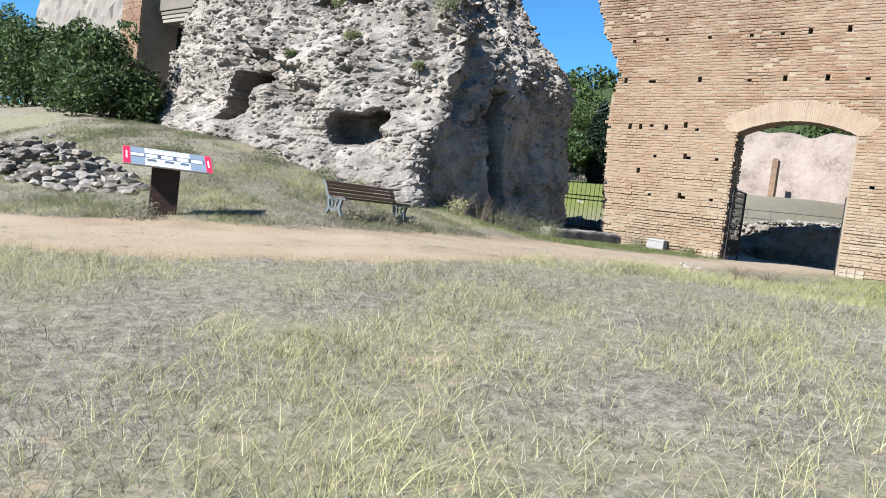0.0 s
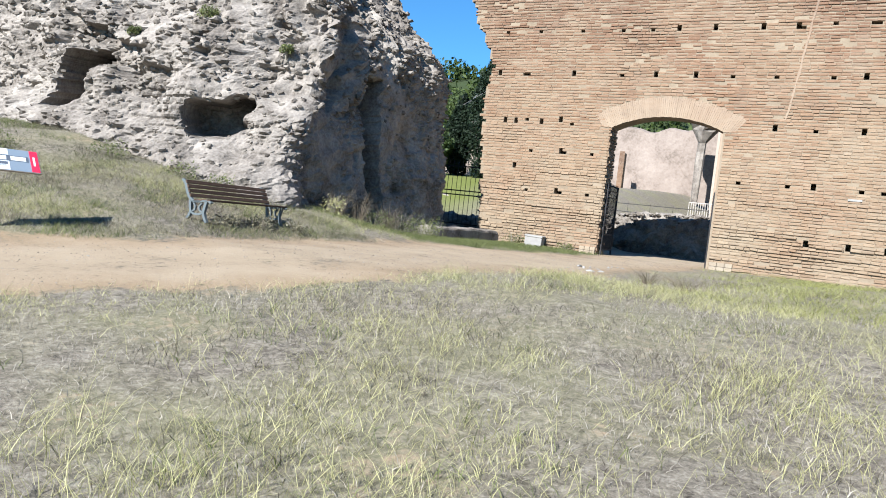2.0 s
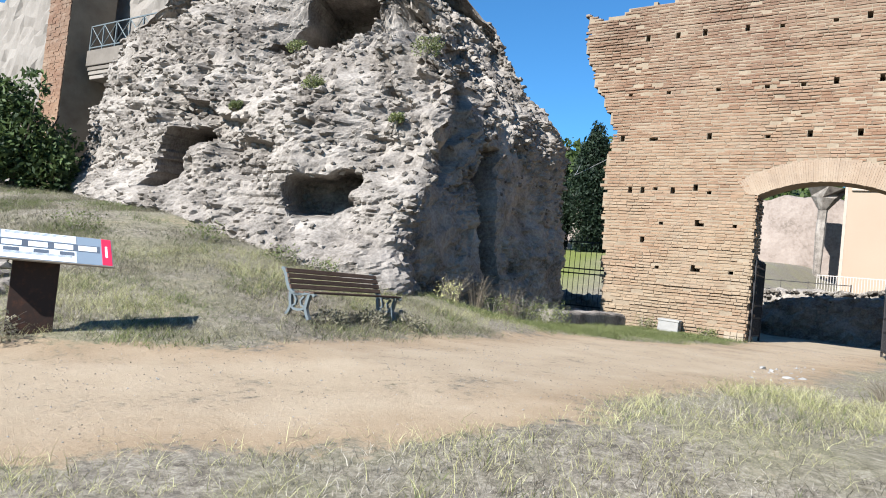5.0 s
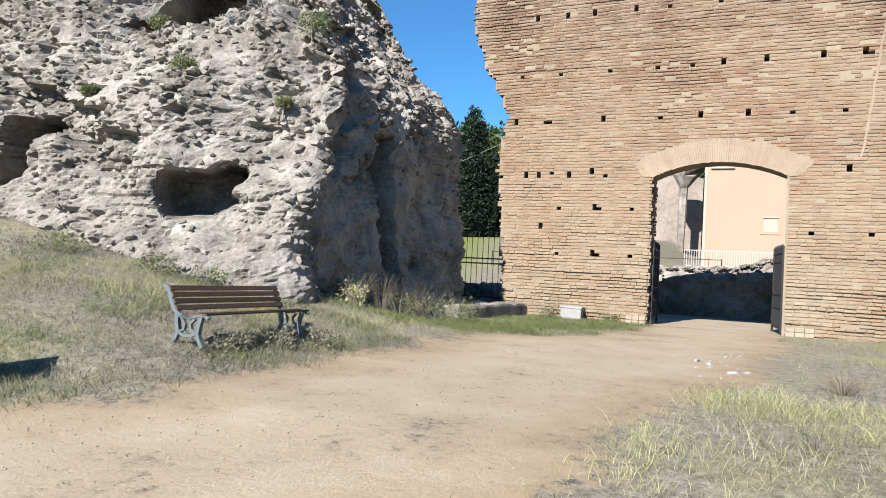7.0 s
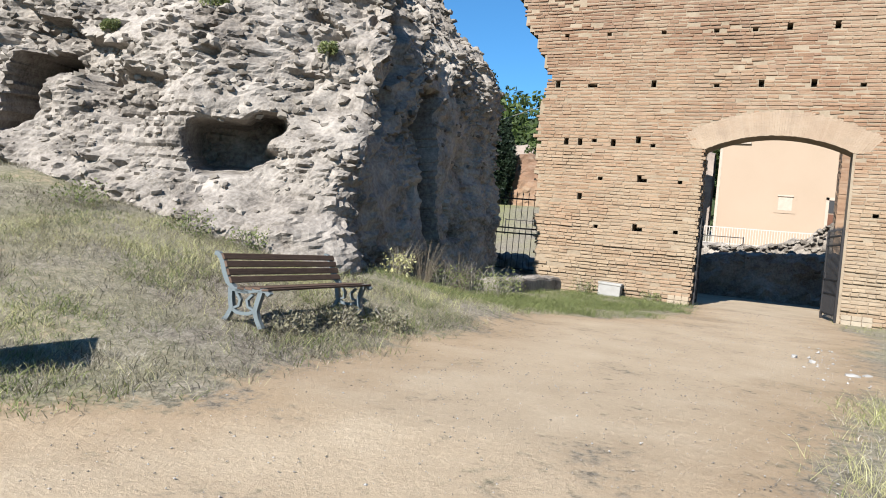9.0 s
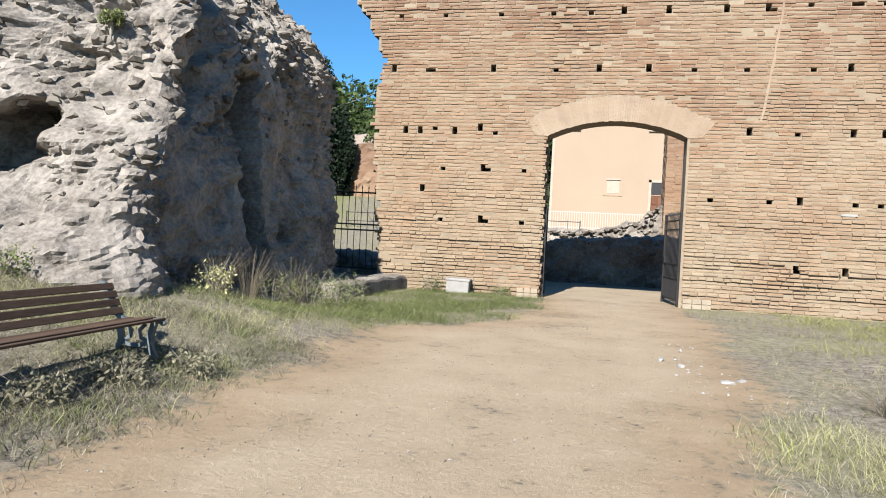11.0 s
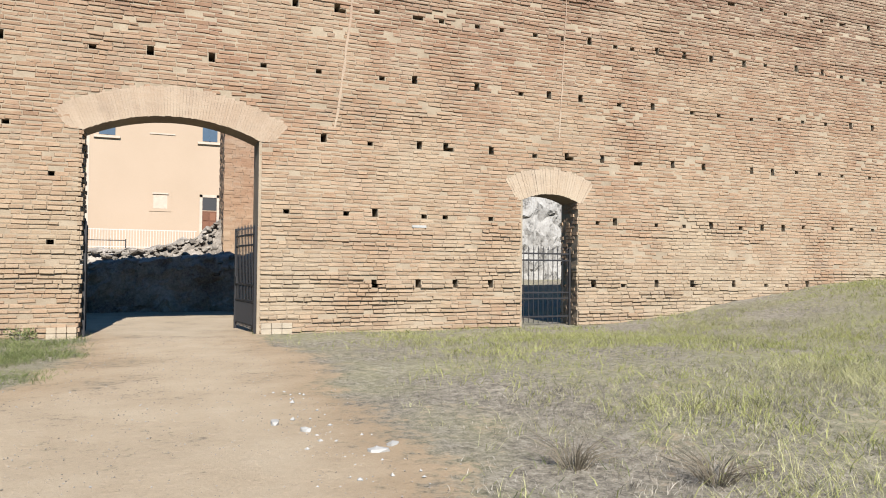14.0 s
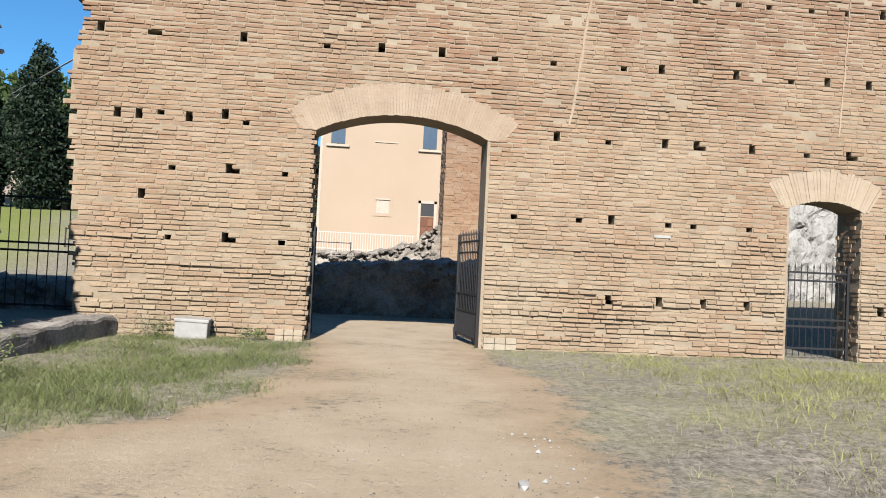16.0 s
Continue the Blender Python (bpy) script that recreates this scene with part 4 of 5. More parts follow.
def build_house():
    t = thing("ochre_house", pose(-5.7, 80, 3.4) @ Matrix.Scale(1.69, 4), "plain ochre stucco house with shuttered windows", "house")
    w, d, h = 17.0, 11.0, 9.5
    bm = bmesh.new()
    box(bm, 0, w, 0, d, -1.5, h)
    part("wall", bm, M_STUCCO, t)
    part("cornice", boxed(-0.25, w + 0.25, -0.25, d + 0.25, h, h + 0.25, bevel=0.05), M_TRIM, t)
    part("corner_band", boxed(-0.03, 0.12, -0.03, 0.12, -0.5, h), M_TRIM, t)
    bm = bmesh.new()
    v = [bm.verts.new(p) for p in ((-0.5, -0.5, h + 0.25), (w + 0.5, -0.5, h + 0.25), (w + 0.5, d + 0.5, h + 0.25), (-0.5, d + 0.5, h + 0.25), (3, d / 2, h + 2.3), (w - 3, d / 2, h + 2.3))]
    for f in ((0, 1, 5, 4), (1, 2, 5), (2, 3, 4, 5), (3, 0, 4), (3, 2, 1, 0)):
        bm.faces.new([v[k] for k in f])
    part("roof", bm, earthy("roof_tiles", [(0.3, (0.14, 0.067, 0.039)), (0.7, (0.236, 0.135, 0.084))], 2, 20), t)
    for x in (0.55, 5.7, 10.8, 14.4):
        house_window(t, x, 5.75, 0.78, 1.35, M_SHUTTER)
    niche = part("blind_window", boxed(3.05, 4.15, -0.035, 0.02, 1.8, 2.95), M_STUCCO, t)
    part("panel", boxed(3.25, 3.95, -0.045, -0.03, 1.95, 2.72), M_TRIM, niche)
    part("ledge", boxed(3.2, 4.0, -0.11, -0.03, 2.72, 2.8), M_TRIM, niche)
    part("string_course", boxed(3.0, 4.3, -0.05, 0.0, 5.95, 6.02), M_TRIM, t)
    dr = part("door", boxed(5.75, 6.5, -0.02, 0.05, 0.3, 1.9), M_DOORWOOD, t, "brown panelled wooden door")
    for k in range(2):
        for r in range(3):
            part("door_panel", boxed(5.8 + k * 0.36, 6.09 + k * 0.36, -0.045, -0.02, 0.38 + r * 0.5, 0.8 + r * 0.5, bevel=0.01), M_DOORWOOD, dr)
    part("transom", boxed(5.75, 6.5, -0.02, 0.05, 1.95, 2.65), M_IRON, dr)
    part("door_frame", boxed(5.6, 5.75, -0.06, 0.05, 0.0, 2.8), M_TRIM, dr)
    part("door_frame", boxed(6.5, 6.65, -0.06, 0.05, 0.0, 2.8), M_TRIM, dr)
    part("lintel", boxed(5.6, 6.65, -0.06, 0.05, 2.65, 2.8), M_TRIM, dr)


build_house()


def build_railing():
    t = thing("pale_railing", pose(-6.4, 72.0, 2.6) @ Matrix.Scale(1.7, 4), "pale metal railing in front of the house", "railing")
    m = plain("pale_grey_paint", (0.309, 0.281, 0.258), 0.5)
    part("wall_base", boxed(0, 5.6, -0.1, 0.1, -1.2, 0.1), M_PALE, t)
    for k in range(46):
        part("bar", boxed(k * 0.122, k * 0.122 + 0.03, -0.015, 0.015, 0.1, 1.05), m, t)
    for z in (0.2, 1.0):
        part("rail", boxed(0, 5.6, -0.02, 0.02, z, z + 0.04), m, t)


build_railing()

# ---- far ruins, seen through the gateway and the gap ----
rubble_block("far_ruin_wall", -62, -8.5, 105, 108, lambda x: 15.6 + 1.3 * noise.noise((x * 0.3, 2, 0)), 3.5, "long pinkish ruined brick wall in the distance", "ruined wall",
             earthy("far_brick", [(0.34, (0.117, 0.094, 0.078)), (0.48, (0.211, 0.172, 0.148)), (0.7, (0.281, 0.238, 0.207))], 0.35, 3.5, 0.95, 0.05), 0.5, 0.2)
rubble_block("rubble_terrace", -9.0, 6.0, 42.8, 46.5, lambda x: float(np.interp(x, [-9, -4, -0.5, 1.4, 2.7, 6], [1.2, 2.0, 2.1, 2.6, 3.6, 4.2])) + 0.2 * noise.noise((x * 1.5, 2, 0)), -0.5, "sunlit bank of loose rubble below the railing", "rubble", M_RUBBLE, 0.12)
terrace_bank = bpy.data.objects["rubble_terrace"]
rnd_bank = random.Random(77)
bank_shapes = [bm_mesh("stone", stone_mesh(400 + q, 0.17, 0.14, 0.08), M_STONE) for q in range(6)]
for k in range(240):
    x = rnd_bank.uniform(-7.5, 3.2)
    ob = part("stone", bank_shapes[k % 6], None, terrace_bank)
    top = float(np.interp(x, [-9, -4, -0.5, 1.4, 2.7, 6], [1.2, 2.0, 2.1, 2.6, 3.6, 4.2]))
    f = rnd_bank.random()
    ob.location = (x, 42.75 + 0.5 * max(0, f - 0.6), top * (0.55 + 0.45 * min(1, f * 1.6)))
    ob.rotation_euler = (rnd_bank.uniform(-0.5, 0.5), rnd_bank.uniform(-0.5, 0.5), rnd_bank.uniform(0, 6))
    sc = rnd_bank.uniform(0.5, 1.3)
    ob.scale = (sc, sc, sc)
bank = bpy.data.objects["rubble_bank"]
bank_top = np.array([v.co[:] for v in bank.data.vertices])
bank_top = bank_top[(bank_top[:, 2] > 1.2) & (bank_top[:, 1] < 41)]
for k in range(150):
    ob = part("stone", bank_shapes[k % 6], None, bank)
    ob.location = [float(v) for v in bank_top[rnd_bank.randrange(len(bank_top))]]
    ob.rotation_euler = (rnd_bank.uniform(-0.5, 0.5), rnd_bank.uniform(-0.5, 0.5), rnd_bank.uniform(0, 6))
    sc = rnd_bank.uniform(0.4, 1.2)
    ob.scale = (sc, sc, sc)
bm = bmesh.new()
tube(bm, [(0, 0, -1), (0, 0, 5), (0.1, 0, 8)], 0.45, 9, 0.6)
tube(bm, [(0.1, 0, 7.8), (0.2, 0, 9.2), (0.4, 0, 10.6)], 0.6, 9, 2.3)
for v in bm.verts:
    v.co += Vector((noise.noise(v.co), noise.noise(v.co + Vector((3, 0, 0))), noise.noise(v.co * 1.3))) * 0.3
stub = new("vault_stub", bm_mesh("vault_stub", bm, M_RUBBLE))
stub.matrix_world = pose(-10.2, 98, on(-10, 98))
tagged(stub, "slender ruined pier flaring into a broken vault", "ruin")
brick_pier(-20.6, -19.9, 99, 100, 4, 11.6, "thin broken brick pier in front of the far wall")
rubble_block("pink_ruin_stub", -26, -19.8, 70, 72, lambda x: 9.8 + 1.2 * noise.noise((x * 0.5, 7, 0)) - 0.5 * abs(x + 22), 1.5, "low ruined pinkish brick wall at the lawn's edge", "ruined wall", M_BRICK, 0.3)
rubble_block("grey_low_wall", -30, -9.5, 52, 53.2, lambda x: 2.1 + 0.25 * noise.noise((x * 0.9, 5, 0)), 0.8, "low grey wall of loose stones", "low wall", M_RUBBLE, 0.3)
rubble_block("fence_foot_wall", -11, -6.3, 31.5, 32.2, lambda x: 0.75 + 0.2 * noise.noise((x * 1.3, 1, 0)), -0.3, "low rough stone wall behind the iron fence", "low wall", M_RUBBLE, 0.12)
rubble_block("window_backdrop_wall", 6.5, 30, 46, 48, lambda x: 6.5 + 0.6 * noise.noise((x * 0.6, 3, 0)), -0.5, "pale ruined concrete wall behind the small arch", "ruined wall", M_FARPALE, 0.13, 1.5)


# ---- trees and shrubs ----
def leaf_cloud(name, centres, radii, count, size, material, parent, seed, stretch=1.0):
    """Many small leaves about the surface of uneven clumps."""
    rs = np.random.RandomState(seed)
    centres, radii = np.asarray(centres, float), np.asarray(radii, float)
    k = rs.choice(len(centres), count, p=radii ** 2 / (radii ** 2).sum())
    d = rs.normal(size=(count, 3))
    d /= np.linalg.norm(d, axis=1)[:, None]
    r = radii[k] * (0.55 + 0.5 * rs.rand(count) ** 0.6)
    p = centres[k] + d * r[:, None] * np.array([1, 1, stretch])
    a = rs.normal(size=(count, 3))
    a /= np.linalg.norm(a, axis=1)[:, None]
    b = np.cross(a, rs.normal(size=(count, 3)))
    b /= np.linalg.norm(b, axis=1)[:, None]
    s = size * (0.6 + 0.8 * rs.rand(count))[:, None]
    V = np.stack([p - a * s, p + b * s * 0.45, p + a * s, p - b * s * 0.45], 1).reshape(-1, 3)
    F = np.arange(count * 4).reshape(-1, 4)
    return part(name, mesh_of(name, V, F, material), None, parent)


def trunk(parent, h, r, lean=(0, 0), name="trunk"):
    pts = [(lean[0] * k / 4 + 0.08 * math.sin(k * 2), lean[1] * k / 4 + 0.08 * math.cos(k * 1.7), h * k / 4 - 0.3) for k in range(5)]
    part(name, tube(bmesh.new(), pts, r, 8, r * 0.45), M_BARK, parent)


def shrub(x, y, w, h, seed, label, count=5000, material=None, size=0.09):
    rnd = random.Random(seed)
    t = thing("laurel_bush", pose(x, y, on(x, y)), label, "bush")
    for k in range(5):
        a = k * 1.26
        part("stem", tube(bmesh.new(), [(0.2 * math.cos(a), 0.2 * math.sin(a), -0.2), (0.35 * w * math.cos(a), 0.35 * w * math.sin(a), h * 0.6)], 0.05, 6, 0.015), M_BARK, t)
    c, r = [], []
    for k in range(26):
        a, q, z = rnd.uniform(0, 6.28), math.sqrt(rnd.random()), rnd.uniform(0.1, 1.0)
        f = (1 - 0.75 * max(0, z - 0.55) / 0.45)
        c.append((w * 0.42 * q * f * math.cos(a), w * 0.42 * q * f * math.sin(a), h * z * 0.88))
        r.append(rnd.uniform(0.16, 0.30) * w * (0.6 if z > 0.75 else 1) * 0.9)
    leaf_cloud("foliage", c, r, count, size, material or M_LAUREL, t, seed)
    return t


shrub(-17.9, 12.8, 3.0, 3.6, 41, "dense dark green laurel bush against the ruin", 9000)
shrub(-20.6, 12.8, 3.2, 3.3, 42, "dense dark green laurel bush with glossy leaves", 9000)
shrub(-24.0, 12.4, 4.0, 3.4, 43, "broad dark green laurel bush with glossy leaves", 8000)
shrub(-28.0, 12.6, 4.5, 4.2, 44, "tall dark green laurel bush at the building corner", 8000)


def cypress(x, y, h, w, seed):
    rnd = random.Random(seed)
    t = thing("cypress", pose(x, y, on(x, y)), "tall dark green columnar cypress tree", "tree", "cypresses beyond the wall")
    trunk(t, h * 0.8, 0.28)
    c, r = [], []
    for k in range(70):
        z = rnd.uniform(0.04, 0.98)
        f = min(1.0, 0.55 + z * 1.6) * (1 - max(0, z - 0.5) / 0.5) ** 0.7 + 0.08
        a = rnd.uniform(0, 6.28)
        c.append((0.3 * w * f * math.cos(a), 0.3 * w * f * math.sin(a), z * h))
        r.append(0.26 * w * f * rnd.uniform(0.7, 1.2) + 0.1)
    leaf_cloud("crown", c, r, 16000, 0.17, M_CYPRESS, t, seed, 1.7)


cypress(-25.7, 68, 12.4, 3.7, 51)
cypress(-23.9, 69, 8.0, 2.0, 52)
cypress(-30.0, 70, 8.5, 2.4, 53)


def broad_tree(x, y, h, w, seed, material=None, label="broad green tree behind the ruins"):
    rnd = random.Random(seed)
    t = thing("tree", pose(x, y, on(x, y)), label, "tree")
    trunk(t, h * 0.55, 0.3)
    for k in range(4):
        a = k * 1.6
        part("limb", tube(bmesh.new(), [(0, 0, h * 0.35), (w * 0.25 * math.cos(a), w * 0.25 * math.sin(a), h * 0.65)], 0.14, 6, 0.04), M_BARK, t)
    c, r = [], []
    for k in range(34):
        a, q, z = rnd.uniform(0, 6.28), math.sqrt(rnd.random()), rnd.uniform(0.3, 0.95)
        f = math.sin(min(1, (z - 0.15) / 0.85) * math.pi) ** 0.5 if z < 1 else 0
        c.append((w * 0.42 * q * f * math.cos(a), w * 0.42 * q * f * math.sin(a), h * z))
        r.append(w * rnd.uniform(0.10, 0.19))
    leaf_cloud("crown", c, r, 7000, 0.2, material or M_TREE, t, seed)


broad_tree(-20.3, 74, 7.8, 6.0, 61)
broad_tree(-31.5, 66, 4.5, 6.0, 62, M_LAUREL, "dark rounded tree at the edge of the lawn")
broad_tree(-25.0, 71, 3.6, 5.0, 63, M_LAUREL, "low dark tree at the edge of the lawn")
broad_tree(-9.3, 113, 12, 6, 64, M_TREE, "green tree beside the ochre house")
broad_tree(-44, 92, 11, 9, 65)
broad_tree(-52, 100, 12, 10, 67)


def build_hill():
    """Far wooded rise closing the view."""
    rs = np.random.RandomState(7)
    t = thing("wooded_hill", pose(-95, 185, 0), "distant hillside covered with green pine woods", "hill", kind="structure")
    bm = bmesh.new()
    bmesh.ops.create_grid(bm, x_segments=40, y_segments=12, size=1)
    for v in bm.verts:
        x, y = v.co.x * 110, v.co.y * 40
        v.co = Vector((x, y, 38 * max(0, 1 - (v.co.x) ** 2) ** 0.7 * max(0, 1 - v.co.y ** 2) + 3 * noise.noise((x * 0.05, y * 0.05, 0))))
    part("slope", bm, plain("woodland_floor", (0.025, 0.037, 0.014), 0.95, 0.3), t)
    n = 260
    px, py = rs.uniform(-100, 100, n), rs.uniform(-39, 6, n)
    pz = 38 * np.clip(1 - (px / 110) ** 2, 0, 1) ** 0.7 * (1 - (py / 40) ** 2)
    ob = leaf_cloud("woods", np.stack([px, py, pz + 1.5], -1), rs.uniform(2.5, 5.0, n), 26000, 0.8, M_TREE, t, 8)
    tagged(ob, kind="stuff")


build_hill()

# ---- pale hall and terrace left of the ruin ----
rubble_block("rear_hall", -48, -19.5, 21.5, 24.5, lambda x: 14.0 + 0.5 * noise.noise((x * 0.5, 1, 0)), 0.5, "tall pale ruined hall wall behind the bushes", "ruined wall",
             earthy("pale_wall", [(0.3, (0.146, 0.129, 0.112)), (0.7, (0.225, 0.205, 0.183))], 0.8, 14, 0.95, 0.03), 0.3)
brick_pier(-30.5, -28.6, 19.0, 21.0, 1.0, 13.0, "old brick buttress against the ruined hall")
terrace = thing("terrace_balcony", pose(-28.2, 20.0, 7.9), "brick balcony with a crossed metal railing high on the ruin", "balcony")
part("slab", boxed(0, 4.6, -0.3, 1.9, 0.55, 1.25, bevel=0.04), M_STONE, terrace)
for k in range(3):
    part("brick_course", boxed(0.1 + 0.03 * k, 4.4 - 0.12 * k, -0.25 + 0.05 * k, 1.8, 0.36 - 0.18 * k, 0.52 - 0.18 * k, bevel=0.02), M_STONE, terrace)
for k in range(6):
    part("post", boxed(0.05 + k, 0.11 + k, -0.25, -0.19, 1.25, 2.35), M_CAST, terrace)
for z in (1.35, 2.3):
    part("rail", boxed(0.05, 5.1, -0.245, -0.2, z, z + 0.05), M_CAST, terrace)
for k in range(5):
    for s in (1, -1):
        part("cross_bar", tube(bmesh.new(), [(0.1 + k, -0.22, 1.4 if s > 0 else 2.28), (1.05 + k, -0.22, 2.28 if s > 0 else 1.4)], 0.02, 6), M_CAST, terrace)

iron_panel("field_railing", pose(-16, 50, on(-12, 50, 0.1), 0, 0, 0), 14.5, 1.0, 10, (0.45, 0.98), "low dark metal railing across the field", "railing")
bm = tube(bmesh.new(), [(-6.5, 26.5, 5.46), (-11.3, 34, 6.2), (-16.5, 45, 8.3), (-22.5, 58, 11.2)], 0.016, 5)
tagged(new("overhead_cable", bm_mesh("overhead_cable", bm, M_MARBLE)), "thin pale cable strung from the wall", "cable")


# ---- weeds and grass ----
def blades(name, x, y, height, spread, per, width, material, seed, label="", parent=None):
    """Bent blades in tufts at x, y."""
    rs = np.random.RandomState(seed)
    n = len(x) * per
    X, Y = np.repeat(x, per) + rs.normal(0, 1, n) * spread, np.repeat(y, per) + rs.normal(0, 1, n) * spread
    H = np.repeat(height, per) * rs.uniform(0.35, 1.15, n)
    Z = gz(X, Y) - 0.02
    a, b = rs.uniform(0, 2 * np.pi, n), rs.uniform(0, 2 * np.pi, n)
    lean = H * rs.uniform(0.3, 1.9, n)
    base = np.stack([X, Y, Z], -1)
    d = np.stack([np.cos(a), np.sin(a), np.zeros(n)], -1)
    w = np.stack([np.cos(b), np.sin(b), np.zeros(n)], -1) * (width * rs.uniform(0.6, 1.3, n))[:, None]
    up = np.array([0, 0, 1.0])
    p1 = base + d * (lean * 0.35)[:, None] + up * (H * 0.6)[:, None]
    p2 = base + d * lean[:, None] + up * H[:, None]
    V = np.stack([base - w, base + w, p1 + w * 0.8, p1 - w * 0.8, p2 + w * 0.25, p2 - w * 0.25], 1).reshape(-1, 3)
    k = np.arange(n)[:, None] * 6
    F = np.concatenate([k + np.array([0, 1, 2, 3]), k + np.array([3, 2, 4, 5])])
    ob = new(name, mesh_of(name, V, F, material))
    return tagged(ob, label, "grass", kind="stuff")


def scatter(x0, x1, y0, y1, count, seed, weight):
    rs = np.random.RandomState(seed)
    x, y = rs.uniform(x0, x1, count), rs.uniform(y0, y1, count)
    k = rs.rand(count) < np.clip(weight(x, y), 0, 1)
    x, y = x[k], y[k]
    inside = (y > W - 0.1) | ((x < -5.6) & (y > 14.2))
    return x[~inside], y[~inside]


def lumps(x, y, s, seed):
    return np.array([noise.noise((a * s + seed, b * s, seed * 1.7)) for a, b in zip(x, y)]) * 0.5 + 0.5


def build_grass():
    bare = lambda x, y: np.exp(-((x - 2.5) / 0.9) ** 2) * S((y - 12.5) / 2) * (1 - S((y - 22) / 3))
    off = lambda x, y: np.clip(1 - 1.15 * path_amount(x, y) - 0.85 * bare(x, y), 0, 1)
    # near meadow: straw-coloured tufts, grey dead stalks, green shoots
    patch = lambda x, y: S((lumps(x, y, 0.45, 3) * 0.75 + lumps(x, y, 1.3, 6) * 0.25 - 0.40) / 0.22)
    x, y = scatter(-8, 12, 0.0, 17, 60000, 1, lambda x, y: off(x, y) * (0.05 + 0.6 * patch(x, y)))
    blades("dry_grass", x, y, 0.05 + 0.19 * lumps(x, y, 0.8, 5), 0.05, 6, 0.0017, M_DRY, 2, "pale yellow-green dry meadow grass")
    x, y = scatter(-8, 12, -0.5, 17, 30000, 7, lambda x, y: off(x, y) * (1.0 - 0.45 * patch(x, y)))
    blades("dead_stalks", x, y, 0.02 + 0.07 * lumps(x, y, 1.1, 9), 0.10, 6, 0.0026, M_TWIG, 8, "grey matted dead grass stalks")
    x, y = scatter(-8, 12, 0.0, 17, 12000, 23, lambda x, y: off(x, y) * (lumps(x, y, 0.7, 12) * 2.6 - 0.9))
    blades("dark_brush_stalks", x, y, 0.05 + 0.13 * lumps(x, y, 0.9, 4), 0.06, 7, 0.0018, leaf_material("dark_dead_stems", (0.035, 0.03, 0.022), (0.13, 0.11, 0.08)), 24, "dark dead stems in the matted grass")
    x, y = scatter(-8, 12, 0.0, 17, 12000, 9, lambda x, y: off(x, y) * (lumps(x, y, 0.9, 8) * 3 - 1.6))
    blades("green_shoots", x, y, np.full(len(x), 0.11), 0.05, 5, 0.003, M_WEED, 10, "low green weeds in the dry meadow")
    # bank beside the bench and panel
    x, y = scatter(-17, -2.6, 3.5, 15, 22000, 11, lambda x, y: off(x, y) * (lumps(x, y, 0.7, 11) * 2.2 - 0.5))
    blades("bank_grass", x, y, 0.05 + 0.10 * lumps(x, y, 0.9, 2), 0.06, 6, 0.003, M_STRAW, 12, "short matted grass on the bank")
    x, y = scatter(-17, -2.6, 3.5, 15, 20000, 13, lambda x, y: off(x, y) * (lumps(x, y, 0.8, 14) * 3.2 - 1.3))
    blades("bank_green", x, y, 0.06 + 0.14 * lumps(x, y, 0.9, 2) ** 2, 0.06, 6, 0.004, M_WEED, 14, "short green grass on the bank")
    x, y = scatter(-17, -2.4, 3.5, 15, 9000, 25, lambda x, y: off(x, y) * (lumps(x, y, 0.8, 17) * 2.6 - 0.9))
    blades("bank_dark_stems", x, y, 0.04 + 0.10 * lumps(x, y, 0.9, 4), 0.07, 6, 0.0035, bpy.data.materials["dark_dead_stems"], 26, "dark dead stems on the bank")
    # along the wall and the right-hand rise
    x, y = scatter(-5.7, -1.2, 14, 26.2, 11000, 15, lambda x, y: off(x, y) * S((y - 14.5) / 3) * (lumps(x, y, 0.8, 16) * 2.6 - 0.75))
    blades("wall_foot_grass", x, y, 0.04 + 0.16 * lumps(x, y, 0.9, 2), 0.06, 7, 0.0034, M_WEED, 16, "fresh green grass at the foot of the ruin")
    x, y = scatter(1.2, 34, 12, 26.2, 30000, 17, lambda x, y: off(x, y) * (0.12 + 0.88 * S((x - 2.6) / 3.5)) * (lumps(x, y, 0.45, 18) * 2.0 - 0.4))
    blades("rise_grass", x, y, 0.04 + 0.15 * lumps(x, y, 0.6, 2), 0.07, 5, 0.0042, leaf_material("yellow_green_grass", (0.105, 0.115, 0.036), (0.30, 0.30, 0.115)), 18, "yellow-green grass on the rise below the wall")
    x, y = scatter(-5.7, -1.0, 14, 26.2, 9000, 27, lambda x, y: off(x, y) * S((y - 14.5) / 3) * 0.6)
    blades("wall_foot_straw", x, y, np.full(len(x), 0.05), 0.08, 6, 0.003, M_STRAW, 28, "matted straw at the foot of the wall")
    x, y = scatter(1.6, 16, 11, 25.8, 16000, 19, lambda x, y: off(x, y) * (lumps(x, y, 0.7, 21) * 3 - 1.4))
    blades("rise_stalks", x, y, np.full(len(x), 0.11), 0.08, 6, 0.0022, M_STRAW, 20, "brown dried stalks on the rise")


